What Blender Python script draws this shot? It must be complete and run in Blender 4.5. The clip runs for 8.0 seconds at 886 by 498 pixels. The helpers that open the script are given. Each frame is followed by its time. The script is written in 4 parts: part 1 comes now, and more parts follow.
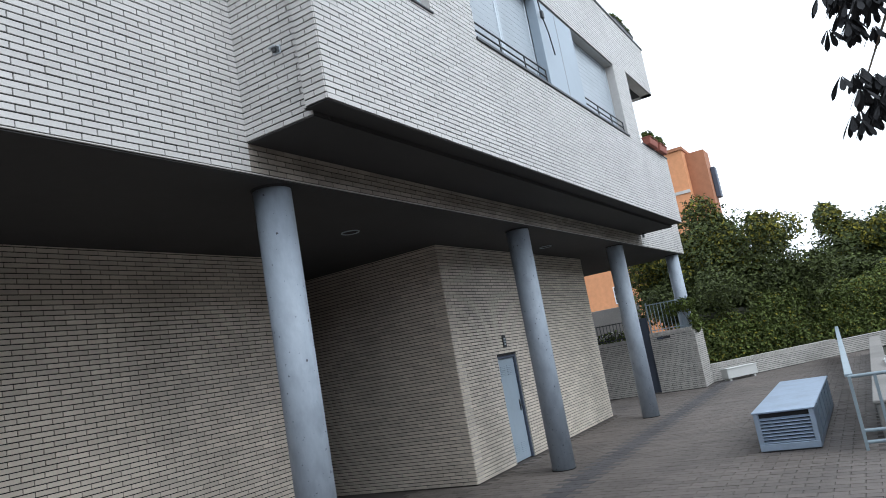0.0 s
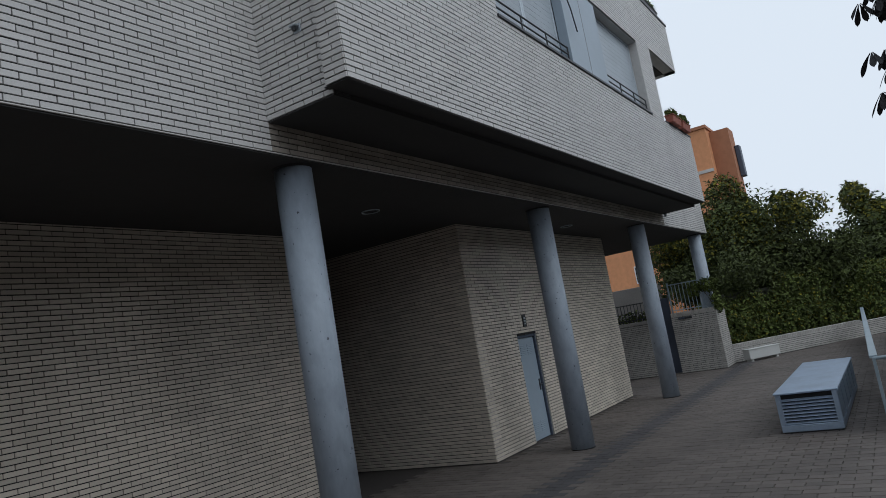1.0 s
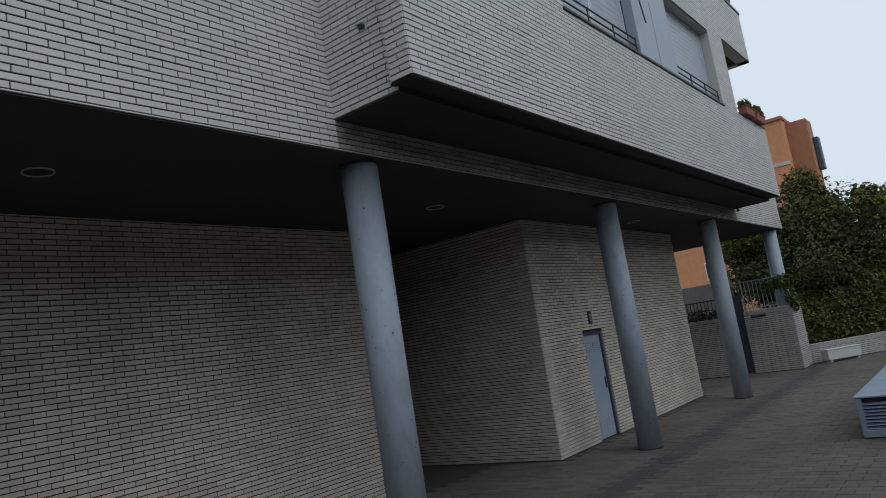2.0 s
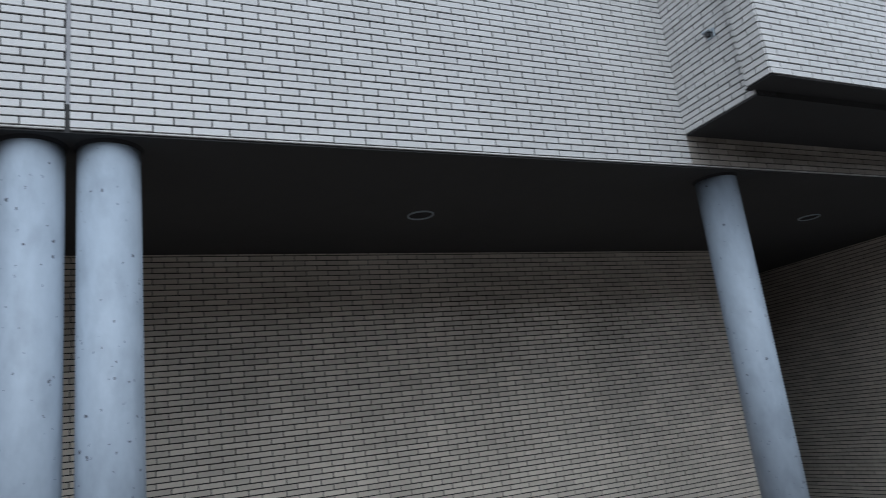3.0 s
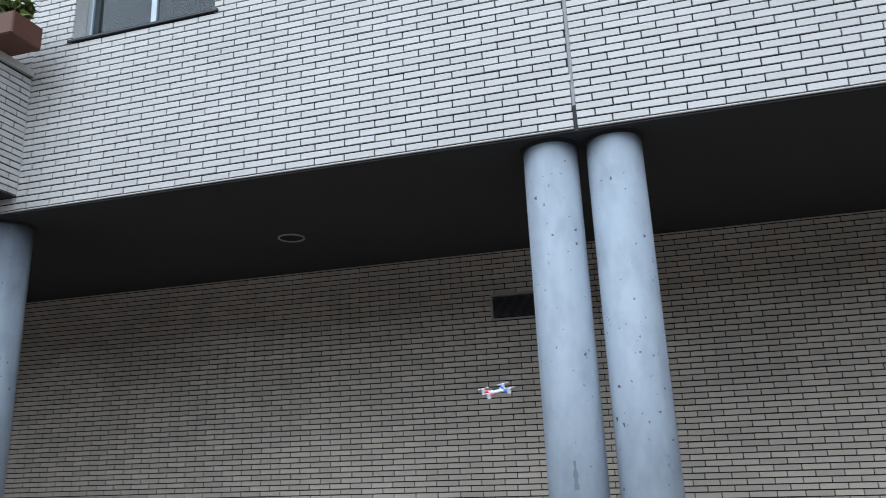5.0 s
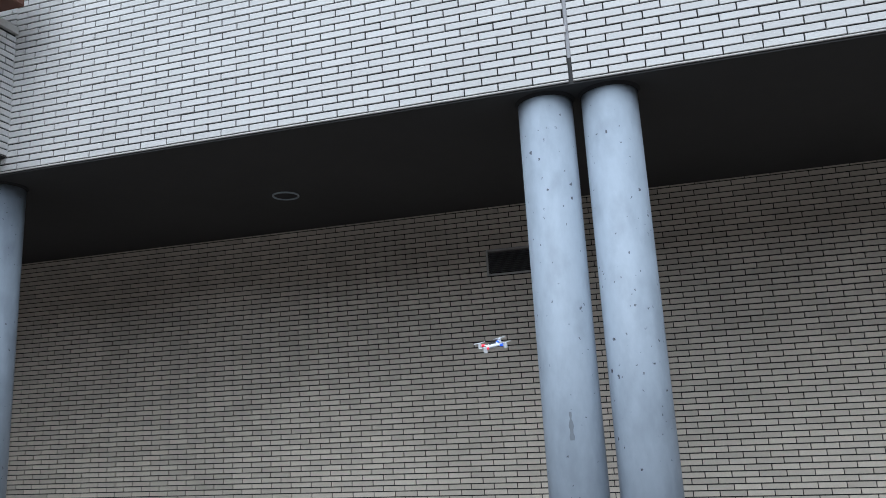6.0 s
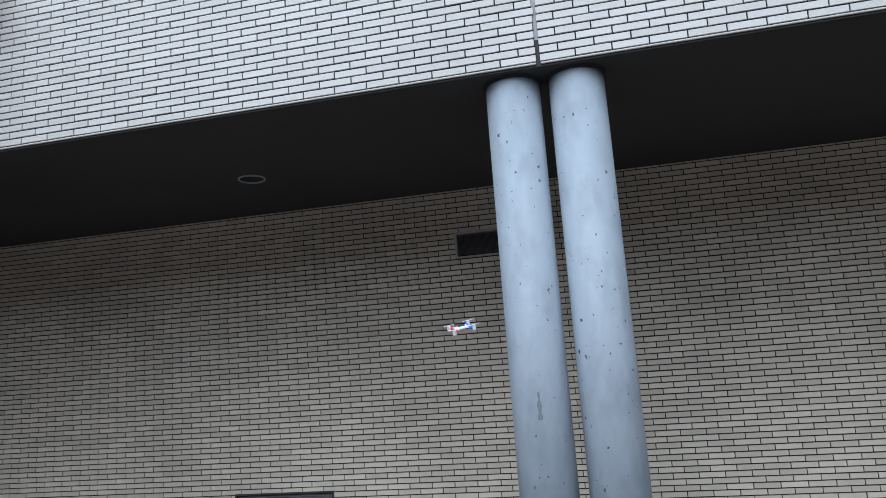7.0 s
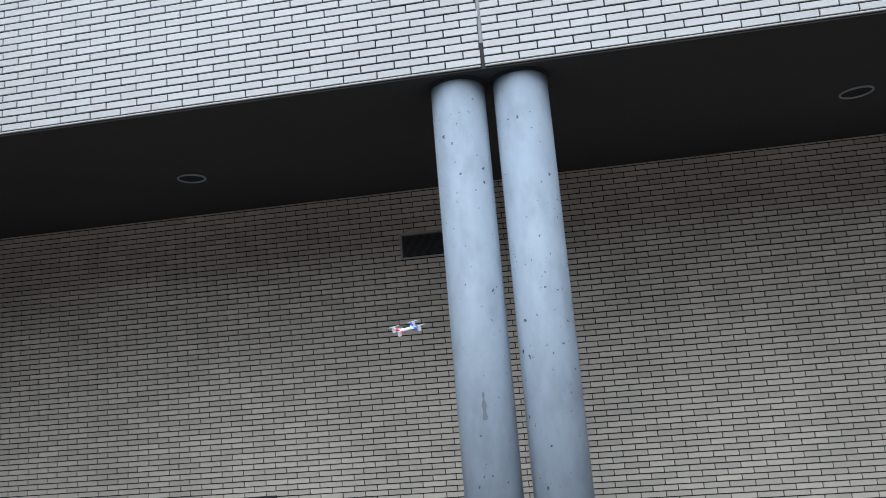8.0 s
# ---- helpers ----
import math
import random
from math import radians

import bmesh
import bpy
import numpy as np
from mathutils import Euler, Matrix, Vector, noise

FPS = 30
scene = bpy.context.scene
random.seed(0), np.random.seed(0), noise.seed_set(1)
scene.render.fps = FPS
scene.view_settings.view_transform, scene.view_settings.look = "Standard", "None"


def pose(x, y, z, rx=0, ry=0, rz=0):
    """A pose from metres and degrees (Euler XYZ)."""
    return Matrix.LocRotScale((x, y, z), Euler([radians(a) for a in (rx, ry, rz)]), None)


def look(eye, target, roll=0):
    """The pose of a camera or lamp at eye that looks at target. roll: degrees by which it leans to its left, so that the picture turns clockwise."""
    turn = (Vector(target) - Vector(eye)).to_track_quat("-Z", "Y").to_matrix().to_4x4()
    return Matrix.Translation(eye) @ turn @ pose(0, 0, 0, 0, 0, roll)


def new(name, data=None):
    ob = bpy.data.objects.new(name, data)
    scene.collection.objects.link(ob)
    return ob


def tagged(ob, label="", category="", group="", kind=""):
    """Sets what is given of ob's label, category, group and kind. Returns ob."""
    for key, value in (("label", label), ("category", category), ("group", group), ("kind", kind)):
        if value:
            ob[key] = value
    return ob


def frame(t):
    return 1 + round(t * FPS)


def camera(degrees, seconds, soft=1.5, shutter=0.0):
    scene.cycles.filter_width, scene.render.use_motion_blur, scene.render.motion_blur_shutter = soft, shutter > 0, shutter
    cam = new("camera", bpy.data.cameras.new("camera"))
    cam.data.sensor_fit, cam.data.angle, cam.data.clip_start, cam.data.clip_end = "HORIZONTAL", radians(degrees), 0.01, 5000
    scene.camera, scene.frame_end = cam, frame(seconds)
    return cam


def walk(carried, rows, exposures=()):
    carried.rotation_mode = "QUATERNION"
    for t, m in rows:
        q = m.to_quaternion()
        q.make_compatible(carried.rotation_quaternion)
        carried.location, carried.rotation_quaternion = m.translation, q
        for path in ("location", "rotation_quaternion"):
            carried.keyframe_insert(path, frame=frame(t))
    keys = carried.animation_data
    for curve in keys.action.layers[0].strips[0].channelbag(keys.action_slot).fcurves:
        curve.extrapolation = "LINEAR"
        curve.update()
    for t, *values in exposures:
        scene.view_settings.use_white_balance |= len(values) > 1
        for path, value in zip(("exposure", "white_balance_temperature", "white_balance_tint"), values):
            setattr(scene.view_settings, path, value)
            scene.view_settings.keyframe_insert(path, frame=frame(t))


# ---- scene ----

# ---------------------------------------------------------------- camera
EYE = (0.0, 0.0, 2.1)
cam = camera(63.5, 8.0, soft=0.8, shutter=0.12)
PATH = [  # seconds, yaw, pitch, roll
    (0, -58.93, 9.13, 10.15), (0.5, -56.01, 8.12, 9.65), (1, -57.33, 7.75, 9.81), (1.2, -57.57, 7.18, 9.69), (2.3, -49.9, 8.23, 8.78),
    (2.5, -47.6, 8.19, 8.57), (2.7, -39.71, 10.18, 7.92), (2.9, -29.1, 12.83, 7.15), (3, -23.95, 14.09, 6.72), (3.1, -21.45, 14.42, 6.27),
    (3.3, -20.61, 14.24, 5.69), (3.5, -19.75, 14.1, 5.43), (3.7, -13.25, 14.53, 4.93), (3.9, -0.13, 16.18, 3.66), (4, 4.24, 16.85, 3.36),
    (4.2, 8.13, 16.93, 3.05), (4.4, 7.16, 16.54, 2.83), (4.5, 6.96, 16.36, 2.69), (4.6, 7.4, 16.13, 2.64), (4.8, 10.97, 15.7, 2.5),
    (5, 15.5, 15.31, 2.31), (5.2, 16.75, 14.67, 2.36), (6.3, 14.53, 11.33, 3.22), (6.5, 14.05, 11.25, 3.27), (7, 12.91, 10.28, 3.92),
    (7.5, 12.52, 10.45, 3.54), (8, 8.58, 10.04, 4.69)]
EXPOSURES = [(0.0, 0.12, 5700, 6), (0.5, -0.58, 5650, 6), (1.0, -1.08, 5700, 6), (2.5, -1.15, 5650, 5), (3.0, -0.3, 5450, 5.5), (3.5, 0.05, 5450, 5.5), (8.0, 0.12, 5450, 5)]
walk(cam, [(t, pose(*EYE, 90 + p, r, y)) for t, y, p, r in PATH], EXPOSURES)

# ---------------------------------------------------------------- light
world = bpy.data.worlds.new("sky")
scene.world = world
world.use_nodes = True
wn = world.node_tree.nodes
sky = wn.new("ShaderNodeTexSky")
sky.sky_type, sky.sun_disc = "NISHITA", False
SUN_AZ, SUN_EL = 190.0, 46.0     # degrees: bearing from +y clockwise, height
sky.sun_elevation, sky.sun_rotation = radians(SUN_EL), radians(SUN_AZ)
sky.air_density, sky.dust_density, sky.ozone_density = 1.0, 8.0, 0.6
wn["Background"].inputs["Strength"].default_value = 0.15
# thin bright cloud over most of the sky
wc, wt, wr, wm = wn.new("ShaderNodeTexCoord"), wn.new("ShaderNodeTexNoise"), wn.new("ShaderNodeValToRGB"), wn.new("ShaderNodeMix")
wt.inputs["Scale"].default_value, wt.inputs["Detail"].default_value = 2.2, 5
wr.color_ramp.elements[0].position, wr.color_ramp.elements[1].position = 0.24, 0.48
wm.data_type = "RGBA"
wm.inputs["B"].default_value = (11.2, 11.2, 11.3, 1)
wl = world.node_tree.links
wl.new(wc.outputs["Generated"], wt.inputs["Vector"])
wl.new(wt.outputs["Fac"], wr.inputs[0])
wl.new(wr.outputs[0], wm.inputs["Factor"])
wl.new(sky.outputs[0], wm.inputs["A"])
wl.new(wm.outputs["Result"], wn["Background"].inputs["Color"])
lamp = bpy.data.lights.new("sun", "SUN")
lamp.energy, lamp.angle, lamp.color = 1.45, radians(40), (1.0, 0.97, 0.93)
sun = new("sun", lamp)
far = Vector((math.sin(radians(SUN_AZ)) * math.cos(radians(SUN_EL)), math.cos(radians(SUN_AZ)) * math.cos(radians(SUN_EL)), math.sin(radians(SUN_EL))))
sun.matrix_world = look(far * 60, (0, 0, 0))


# ---------------------------------------------------------------- materials
def material(name, color, rough=0.7, metal=0.0, vary=0.12, grain=40.0, stain=0.0, stain_scale=1.2, bump=0.15, bump_scale=80.0, island=0.0, obj=0.0, stain_color=None, stretch=(1, 1, 1)):
    """A surface of one colour, varied by fine grain, broad stains and from piece to piece."""
    m = bpy.data.materials.new(name)
    m.use_nodes = True
    n, l = m.node_tree.nodes, m.node_tree.links
    b = n["Principled BSDF"]
    b.inputs["Roughness"].default_value, b.inputs["Metallic"].default_value = rough, metal
    co = n.new("ShaderNodeNewGeometry")
    mp = n.new("ShaderNodeMapping")
    mp.inputs["Scale"].default_value = stretch
    l.new(co.outputs["Position"], mp.inputs["Vector"])

    def tex(scale, detail):
        t = n.new("ShaderNodeTexNoise")
        t.inputs["Scale"].default_value, t.inputs["Detail"].default_value = scale, detail
        l.new(mp.outputs[0], t.inputs["Vector"])
        return t.outputs["Fac"]

    def math_node(op, a, c):
        t = n.new("ShaderNodeMath")
        t.operation = op
        for i, v in enumerate((a, c)):
            if isinstance(v, (int, float)):
                t.inputs[i].default_value = v
            else:
                l.new(v, t.inputs[i])
        return t.outputs[0]

    value = math_node("MULTIPLY_ADD", tex(grain, 4), vary * 2)
    value.node.inputs[2].default_value = 1 - vary
    if island:
        g = math_node("MULTIPLY_ADD", co.outputs["Random Per Island"], island * 2)
        g.node.inputs[2].default_value = 1 - island
        value = math_node("MULTIPLY", value, g)
    if obj:
        oi = n.new("ShaderNodeObjectInfo")
        g = math_node("MULTIPLY_ADD", oi.outputs["Random"], obj * 2)
        g.node.inputs[2].default_value = 1 - obj
        value = math_node("MULTIPLY", value, g)
    mix = n.new("ShaderNodeMix")
    mix.data_type, mix.blend_type = "RGBA", "MULTIPLY"
    mix.inputs["Factor"].default_value = 1.0
    mix.inputs["A"].default_value = (*color, 1)
    l.new(value, mix.inputs["B"])
    out = mix.outputs["Result"]
    if stain:
        ramp = n.new("ShaderNodeValToRGB")
        ramp.color_ramp.elements[0].position, ramp.color_ramp.elements[1].position = 0.45, 0.72
        l.new(tex(stain_scale, 6), ramp.inputs[0])
        mx = n.new("ShaderNodeMix")
        mx.data_type = "RGBA"
        l.new(math_node("MULTIPLY", ramp.outputs[0], stain), mx.inputs["Factor"])
        l.new(out, mx.inputs["A"])
        mx.inputs["B"].default_value = (*(stain_color or [c * 0.45 for c in color]), 1)
        out = mx.outputs["Result"]
    l.new(out, b.inputs["Base Color"])
    if bump:
        bn = n.new("ShaderNodeBump")
        bn.inputs["Strength"].default_value, bn.inputs["Distance"].default_value = bump, 0.01
        l.new(tex(bump_scale, 5), bn.inputs["Height"])
        l.new(bn.outputs[0], b.inputs["Normal"])
    return m


M_BRICK = material("pale_brick", (0.575, 0.558, 0.538), 0.55, vary=0.10, grain=60, island=0.06, stain=0.2, stain_scale=0.8, bump=0.25, bump_scale=120)
M_BRICK_PIECE = material("pale_brick_piece", (0.575, 0.558, 0.538), 0.55, vary=0.10, grain=60, obj=0.06, stain=0.2, stain_scale=0.8, bump=0.25, bump_scale=120)
M_BEIGE = material("beige_brick", (0.66, 0.59, 0.5), 0.6, vary=0.12, grain=60, island=0.12, stain=0.3, stain_scale=0.8, bump=0.25, bump_scale=120)
M_BEIGE_PIECE = material("beige_brick_piece", (0.66, 0.59, 0.5), 0.6, vary=0.12, grain=60, obj=0.12, stain=0.3, stain_scale=0.8, bump=0.25, bump_scale=120)
# darker brown copy of the brick: the bay's shade put into the colour
M_BAND_SHADE = material("shade_toned_brick", (0.35, 0.31, 0.265), 0.7, vary=0.18, grain=40, island=0.2, stain=0.5, stain_scale=1.5, bump=0.25, bump_scale=120)
M_GARDEN = material("weathered_grey_brick", (0.43, 0.41, 0.38), 0.7, vary=0.15, grain=40, island=0.12, obj=0.1, stain=0.4, stain_scale=1.2, bump=0.25, bump_scale=120)
M_REVEAL = material("pale_brick_reveal", (0.52, 0.50, 0.48), 0.7, vary=0.15, grain=30, stain=0.25, bump=0.2)
M_MORTAR = material("dark_mortar", (0.02, 0.019, 0.019), 0.95, vary=0.3, bump=0.3)
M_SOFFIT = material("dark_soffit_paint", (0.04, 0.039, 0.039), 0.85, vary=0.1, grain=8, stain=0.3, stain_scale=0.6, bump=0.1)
M_COLUMN = material("grey_painted_concrete", (0.335, 0.38, 0.44), 0.55, vary=0.1, grain=22, stain=0.5, stain_scale=7.0, stain_color=(0.2, 0.23, 0.27), bump=0.2, bump_scale=30, stretch=(1, 1, 0.5))
def speckle(m, color, scale, at):
    """Small dark chips on a painted surface."""
    n, l = m.node_tree.nodes, m.node_tree.links
    b = n["Principled BSDF"]
    base = b.inputs["Base Color"].links[0].from_socket
    g, t, r, mx = n.new("ShaderNodeNewGeometry"), n.new("ShaderNodeTexVoronoi"), n.new("ShaderNodeValToRGB"), n.new("ShaderNodeMix")
    t.inputs["Scale"].default_value = scale
    r.color_ramp.elements[0].position, r.color_ramp.elements[1].position = at, at + 0.03
    r.color_ramp.elements[0].color, r.color_ramp.elements[1].color = (1, 1, 1, 1), (0, 0, 0, 1)
    mx.data_type = "RGBA"
    mx.inputs["B"].default_value = (*color, 1)
    wob, mixv = n.new("ShaderNodeTexNoise"), n.new("ShaderNodeVectorMath")
    wob.inputs["Scale"].default_value = 45
    mixv.operation = "MULTIPLY_ADD"
    mixv.inputs[1].default_value = (0.03, 0.03, 0.05)
    l.new(g.outputs["Position"], wob.inputs["Vector"])
    l.new(wob.outputs["Color"], mixv.inputs[0])
    l.new(g.outputs["Position"], mixv.inputs[2])
    l.new(mixv.outputs[0], t.inputs["Vector"])
    l.new(t.outputs["Distance"], r.inputs[0])
    l.new(r.outputs[0], mx.inputs["Factor"])
    l.new(base, mx.inputs["A"])
    l.new(mx.outputs["Result"], b.inputs["Base Color"])
    return m


speckle(M_COLUMN, (0.06, 0.065, 0.08), 7.5, 0.06)
speckle(M_COLUMN, (0.10, 0.11, 0.13), 15.0, 0.07)
speckle(M_COLUMN, (0.03, 0.03, 0.04), 4.3, 0.035)


def glass(name, color, rough=0.03):
    m = bpy.data.materials.new(name)
    m.use_nodes = True
    b = m.node_tree.nodes["Principled BSDF"]
    b.inputs["Base Color"].default_value = (*color, 1)
    b.inputs["Roughness"].default_value = rough
    b.inputs["Transmission Weight"].default_value = 1.0
    return m


M_GLASS = glass("window_glass", (0.55, 0.65, 0.7))
M_LED_R, M_LED_B = bpy.data.materials.new("red_lamp"), bpy.data.materials.new("blue_lamp")
for m_, c_ in ((M_LED_R, (1.0, 0.05, 0.08)), (M_LED_B, (0.05, 0.15, 1.0))):
    m_.use_nodes = True
    b_ = m_.node_tree.nodes["Principled BSDF"]
    b_.inputs["Base Color"].default_value = (*c_, 1)
    b_.inputs["Emission Color"].default_value = (*c_, 1)
    b_.inputs["Emission Strength"].default_value = 0.6
M_PATCH = material("grey_touch_up_paint", (0.17, 0.19, 0.215), 0.6, vary=0.1, grain=30)
M_PLASTIC = material("white_plastic", (0.75, 0.76, 0.78), 0.4, vary=0.04, bump=0.02)
M_BLACK = material("black_metal", (0.025, 0.027, 0.03), 0.5, vary=0.15, bump=0.05)
M_SHUTTER = material("grey_roller_shutter", (0.37, 0.41, 0.45), 0.5, vary=0.06, grain=8, stain=0.2, bump=0.05)
M_PANEL = material("grey_facade_panel", (0.31, 0.365, 0.425), 0.45, vary=0.05, grain=5, stain=0.15, bump=0.03)
M_ALU = material("grey_aluminium", (0.40, 0.44, 0.48), 0.4, 0.5, vary=0.06, bump=0.03)
M_SEAL = material("grey_sealant", (0.36, 0.355, 0.37), 0.8, vary=0.15)
M_TERRA = material("terracotta", (0.30, 0.10, 0.07), 0.8, vary=0.2, stain=0.3, bump=0.15)
M_BROWN = material("brown_painted_metal", (0.12, 0.045, 0.025), 0.6, vary=0.15, stain=0.3)
M_STONE = material("pale_stone", (0.52, 0.50, 0.47), 0.8, vary=0.12, stain=0.3)
M_GATE = material("dark_blue_grey_metal", (0.07, 0.085, 0.12), 0.5, 0.2, vary=0.1, stain=0.2)
M_RAIL = material("grey_blue_rail_paint", (0.27, 0.33, 0.37), 0.45, 0.2, vary=0.1, stain=0.3)
M_WHITE = material("white_painted_render", (0.55, 0.55, 0.53), 0.8, vary=0.08, stain=0.4, stain_color=(0.4, 0.4, 0.4))
M_PAVER_DARK = material("dark_paver_band", (0.075, 0.07, 0.072), 0.75, vary=0.2, grain=25, island=0.15, stain=0.4, stain_scale=0.9, bump=0.3)
# set darker than the hedge leaf, putting the trees' shade into the colour
M_LEAF_B = material("shaded_tree_leaf", (0.055, 0.07, 0.016), 0.85, vary=0.35, grain=1.5, island=0.5, bump=0)
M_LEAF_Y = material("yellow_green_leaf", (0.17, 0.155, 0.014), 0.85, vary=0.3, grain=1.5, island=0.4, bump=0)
# near black rather than green: the silhouette against the sky is in the colour
M_LEAF_D = material("chestnut_leaf_silhouette", (0.018, 0.018, 0.02), 0.9, vary=0.3, grain=6, island=0.3, bump=0)
M_FLOWER = material("white_petal", (0.75, 0.72, 0.7), 0.6, vary=0.1, island=0.1, bump=0)
# browner copy of the orange brick for the shaded face, also on the roof
M_ORANGE_SHADE = material("orange_brick_shade_tone", (0.36, 0.16, 0.085), 0.85, vary=0.2, grain=3, stain=0.2, stain_scale=0.2)
M_PAVER = material("concrete_paver", (0.12, 0.102, 0.09), 0.75, vary=0.2, grain=25, island=0.18, obj=0.18, stain=0.5, stain_scale=0.7, bump=0.3)
M_PLAZA = material("plaza_concrete", (0.22, 0.205, 0.19), 0.85, vary=0.2, grain=20, stain=0.5, stain_scale=0.6, bump=0.3)
M_JOINT = material("sandy_joint", (0.07, 0.06, 0.055), 0.95, vary=0.25)
M_METAL = material("galvanised_sheet", (0.38, 0.46, 0.58), 0.4, 0.65, vary=0.14, grain=14, stain=0.3, stain_scale=2.5, bump=0.05)
# dark colour for the added light-blocking walls, so they bounce little
M_BLOCKER = material("dull_dark_blocker", (0.10, 0.085, 0.075), 0.9, vary=0.2, grain=6, stain=0.3, stain_scale=0.5)
M_SLAT = material("dusty_grey_slat", (0.16, 0.155, 0.16), 0.6, vary=0.15, stain=0.3)
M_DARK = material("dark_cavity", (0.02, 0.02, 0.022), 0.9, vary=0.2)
M_DOOR = material("blue_grey_door_paint", (0.34, 0.41, 0.48), 0.45, vary=0.06, grain=10, stain=0.15, bump=0.04)
M_ORANGE = material("orange_brick", (0.60, 0.275, 0.13), 0.85, vary=0.2, grain=3, stain=0.2, stain_scale=0.2)
M_LEAF = material("hedge_leaf", (0.08, 0.105, 0.02), 0.85, vary=0.35, grain=2.0, island=0.5, bump=0)
M_BARK = material("bark", (0.10, 0.075, 0.055), 0.9, vary=0.3, grain=30, bump=0.5, bump_scale=40)
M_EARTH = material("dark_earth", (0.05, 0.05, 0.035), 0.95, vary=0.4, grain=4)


# ---------------------------------------------------------------- building blocks
def link(name, bm, mat, parent=None, label="", smooth=False):
    me = bpy.data.meshes.new(name)
    bm.to_mesh(me)
    bm.free()
    me.materials.append(mat)
    if smooth:
        me.shade_smooth()
    ob = new(name, me)
    if parent:
        ob.parent = parent
    if label:
        ob["label"] = label
    return ob


def part(name, bm, mat, parent, label="", smooth=False):
    return link(name, bm, mat, parent, label, smooth)


def thing(name, at, label, category, group="", kind=""):
    e = new(name)
    e.location = at
    return tagged(e, label, category, group, kind)


def add_box(bm, x0, y0, z0, x1, y1, z1, bevel=0.0):
    r = bmesh.ops.create_cube(bm, size=1.0, matrix=Matrix.LocRotScale(((x0 + x1) / 2, (y0 + y1) / 2, (z0 + z1) / 2), None, (abs(x1 - x0), abs(y1 - y0), abs(z1 - z0))))
    if bevel:
        es = list({e for v in r["verts"] for e in v.link_edges})
        bmesh.ops.bevel(bm, geom=es, offset=bevel, segments=1, affect="EDGES")
    return bm


def box(x0, y0, z0, x1, y1, z1, bevel=0.0):
    return add_box(bmesh.new(), x0, y0, z0, x1, y1, z1, bevel)


def add_tube(bm, a, b, r0, r1=None, n=10):
    a, b = Vector(a), Vector(b)
    m = Matrix.Translation((a + b) / 2) @ (b - a).to_track_quat("Z", "Y").to_matrix().to_4x4()
    bmesh.ops.create_cone(bm, cap_ends=True, segments=n, radius1=r0, radius2=r0 if r1 is None else r1, depth=(b - a).length, matrix=m)
    return bm


def tube(a, b, r0, r1=None, n=10):
    return add_tube(bmesh.new(), a, b, r0, r1, n)


BU, BV, BJ, HJ = 0.249, 0.0597, 0.0105, 0.008     # brick pitch along, course height, bed and head joints


def wall(name, o, u, n, width, height, thick, holes=(), near=None, label="", bricks=True, u_off=0.0, core=None):
    """A wall with real openings and brick facing. o: lower corner of its face; u: along; n: outward. near: (u0, u1, v0, v1) whose bricks are parts."""
    o, u, n = Vector(o), Vector(u), Vector(n)
    z = Vector((0, 0, 1))
    us = sorted({0.0, width, *[h[0] for h in holes], *[h[2] for h in holes]})
    vs = sorted({0.0, height, *[h[1] for h in holes], *[h[3] for h in holes]})
    bm = bmesh.new()

    def solid(i, j):
        if i < 0 or j < 0 or i >= len(us) - 1 or j >= len(vs) - 1:
            return False
        cu, cv = (us[i] + us[i + 1]) / 2, (vs[j] + vs[j + 1]) / 2
        return not any(h[0] < cu < h[2] and h[1] < cv < h[3] for h in holes)

    def quad(*ps):
        bm.faces.new([bm.verts.new(o + u * a + z * b - n * c) for a, b, c in ps])
    for i in range(len(us) - 1):
        for j in range(len(vs) - 1):
            if not solid(i, j):
                continue
            a, b, c, d = us[i], us[i + 1], vs[j], vs[j + 1]
            quad((a, c, 0), (b, c, 0), (b, d, 0), (a, d, 0))
            quad((a, c, thick), (a, d, thick), (b, d, thick), (b, c, thick))
            if not solid(i - 1, j):
                quad((a, c, 0), (a, d, 0), (a, d, thick), (a, c, thick))
            if not solid(i + 1, j):
                quad((b, c, 0), (b, c, thick), (b, d, thick), (b, d, 0))
            if not solid(i, j - 1):
                quad((a, c, 0), (a, c, thick), (b, c, thick), (b, c, 0))
            if not solid(i, j + 1):
                quad((a, d, 0), (b, d, 0), (b, d, thick), (a, d, thick))
    bmesh.ops.remove_doubles(bm, verts=bm.verts, dist=1e-5)
    bmesh.ops.recalc_face_normals(bm, faces=bm.faces)
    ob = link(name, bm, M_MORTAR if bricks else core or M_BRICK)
    if bricks:
        ob.data.materials.append(M_REVEAL)
        for f in ob.data.polygons:
            f.material_index = 0 if f.normal.dot(n) > 0.5 else 1
    tagged(ob, label or "wall of pale grey brick with dark recessed joints", "wall", "", "structure")
    if bricks:
        FACINGS.append((ob, o, u, n, width, height, holes, near, u_off))
    return ob


FACINGS = []


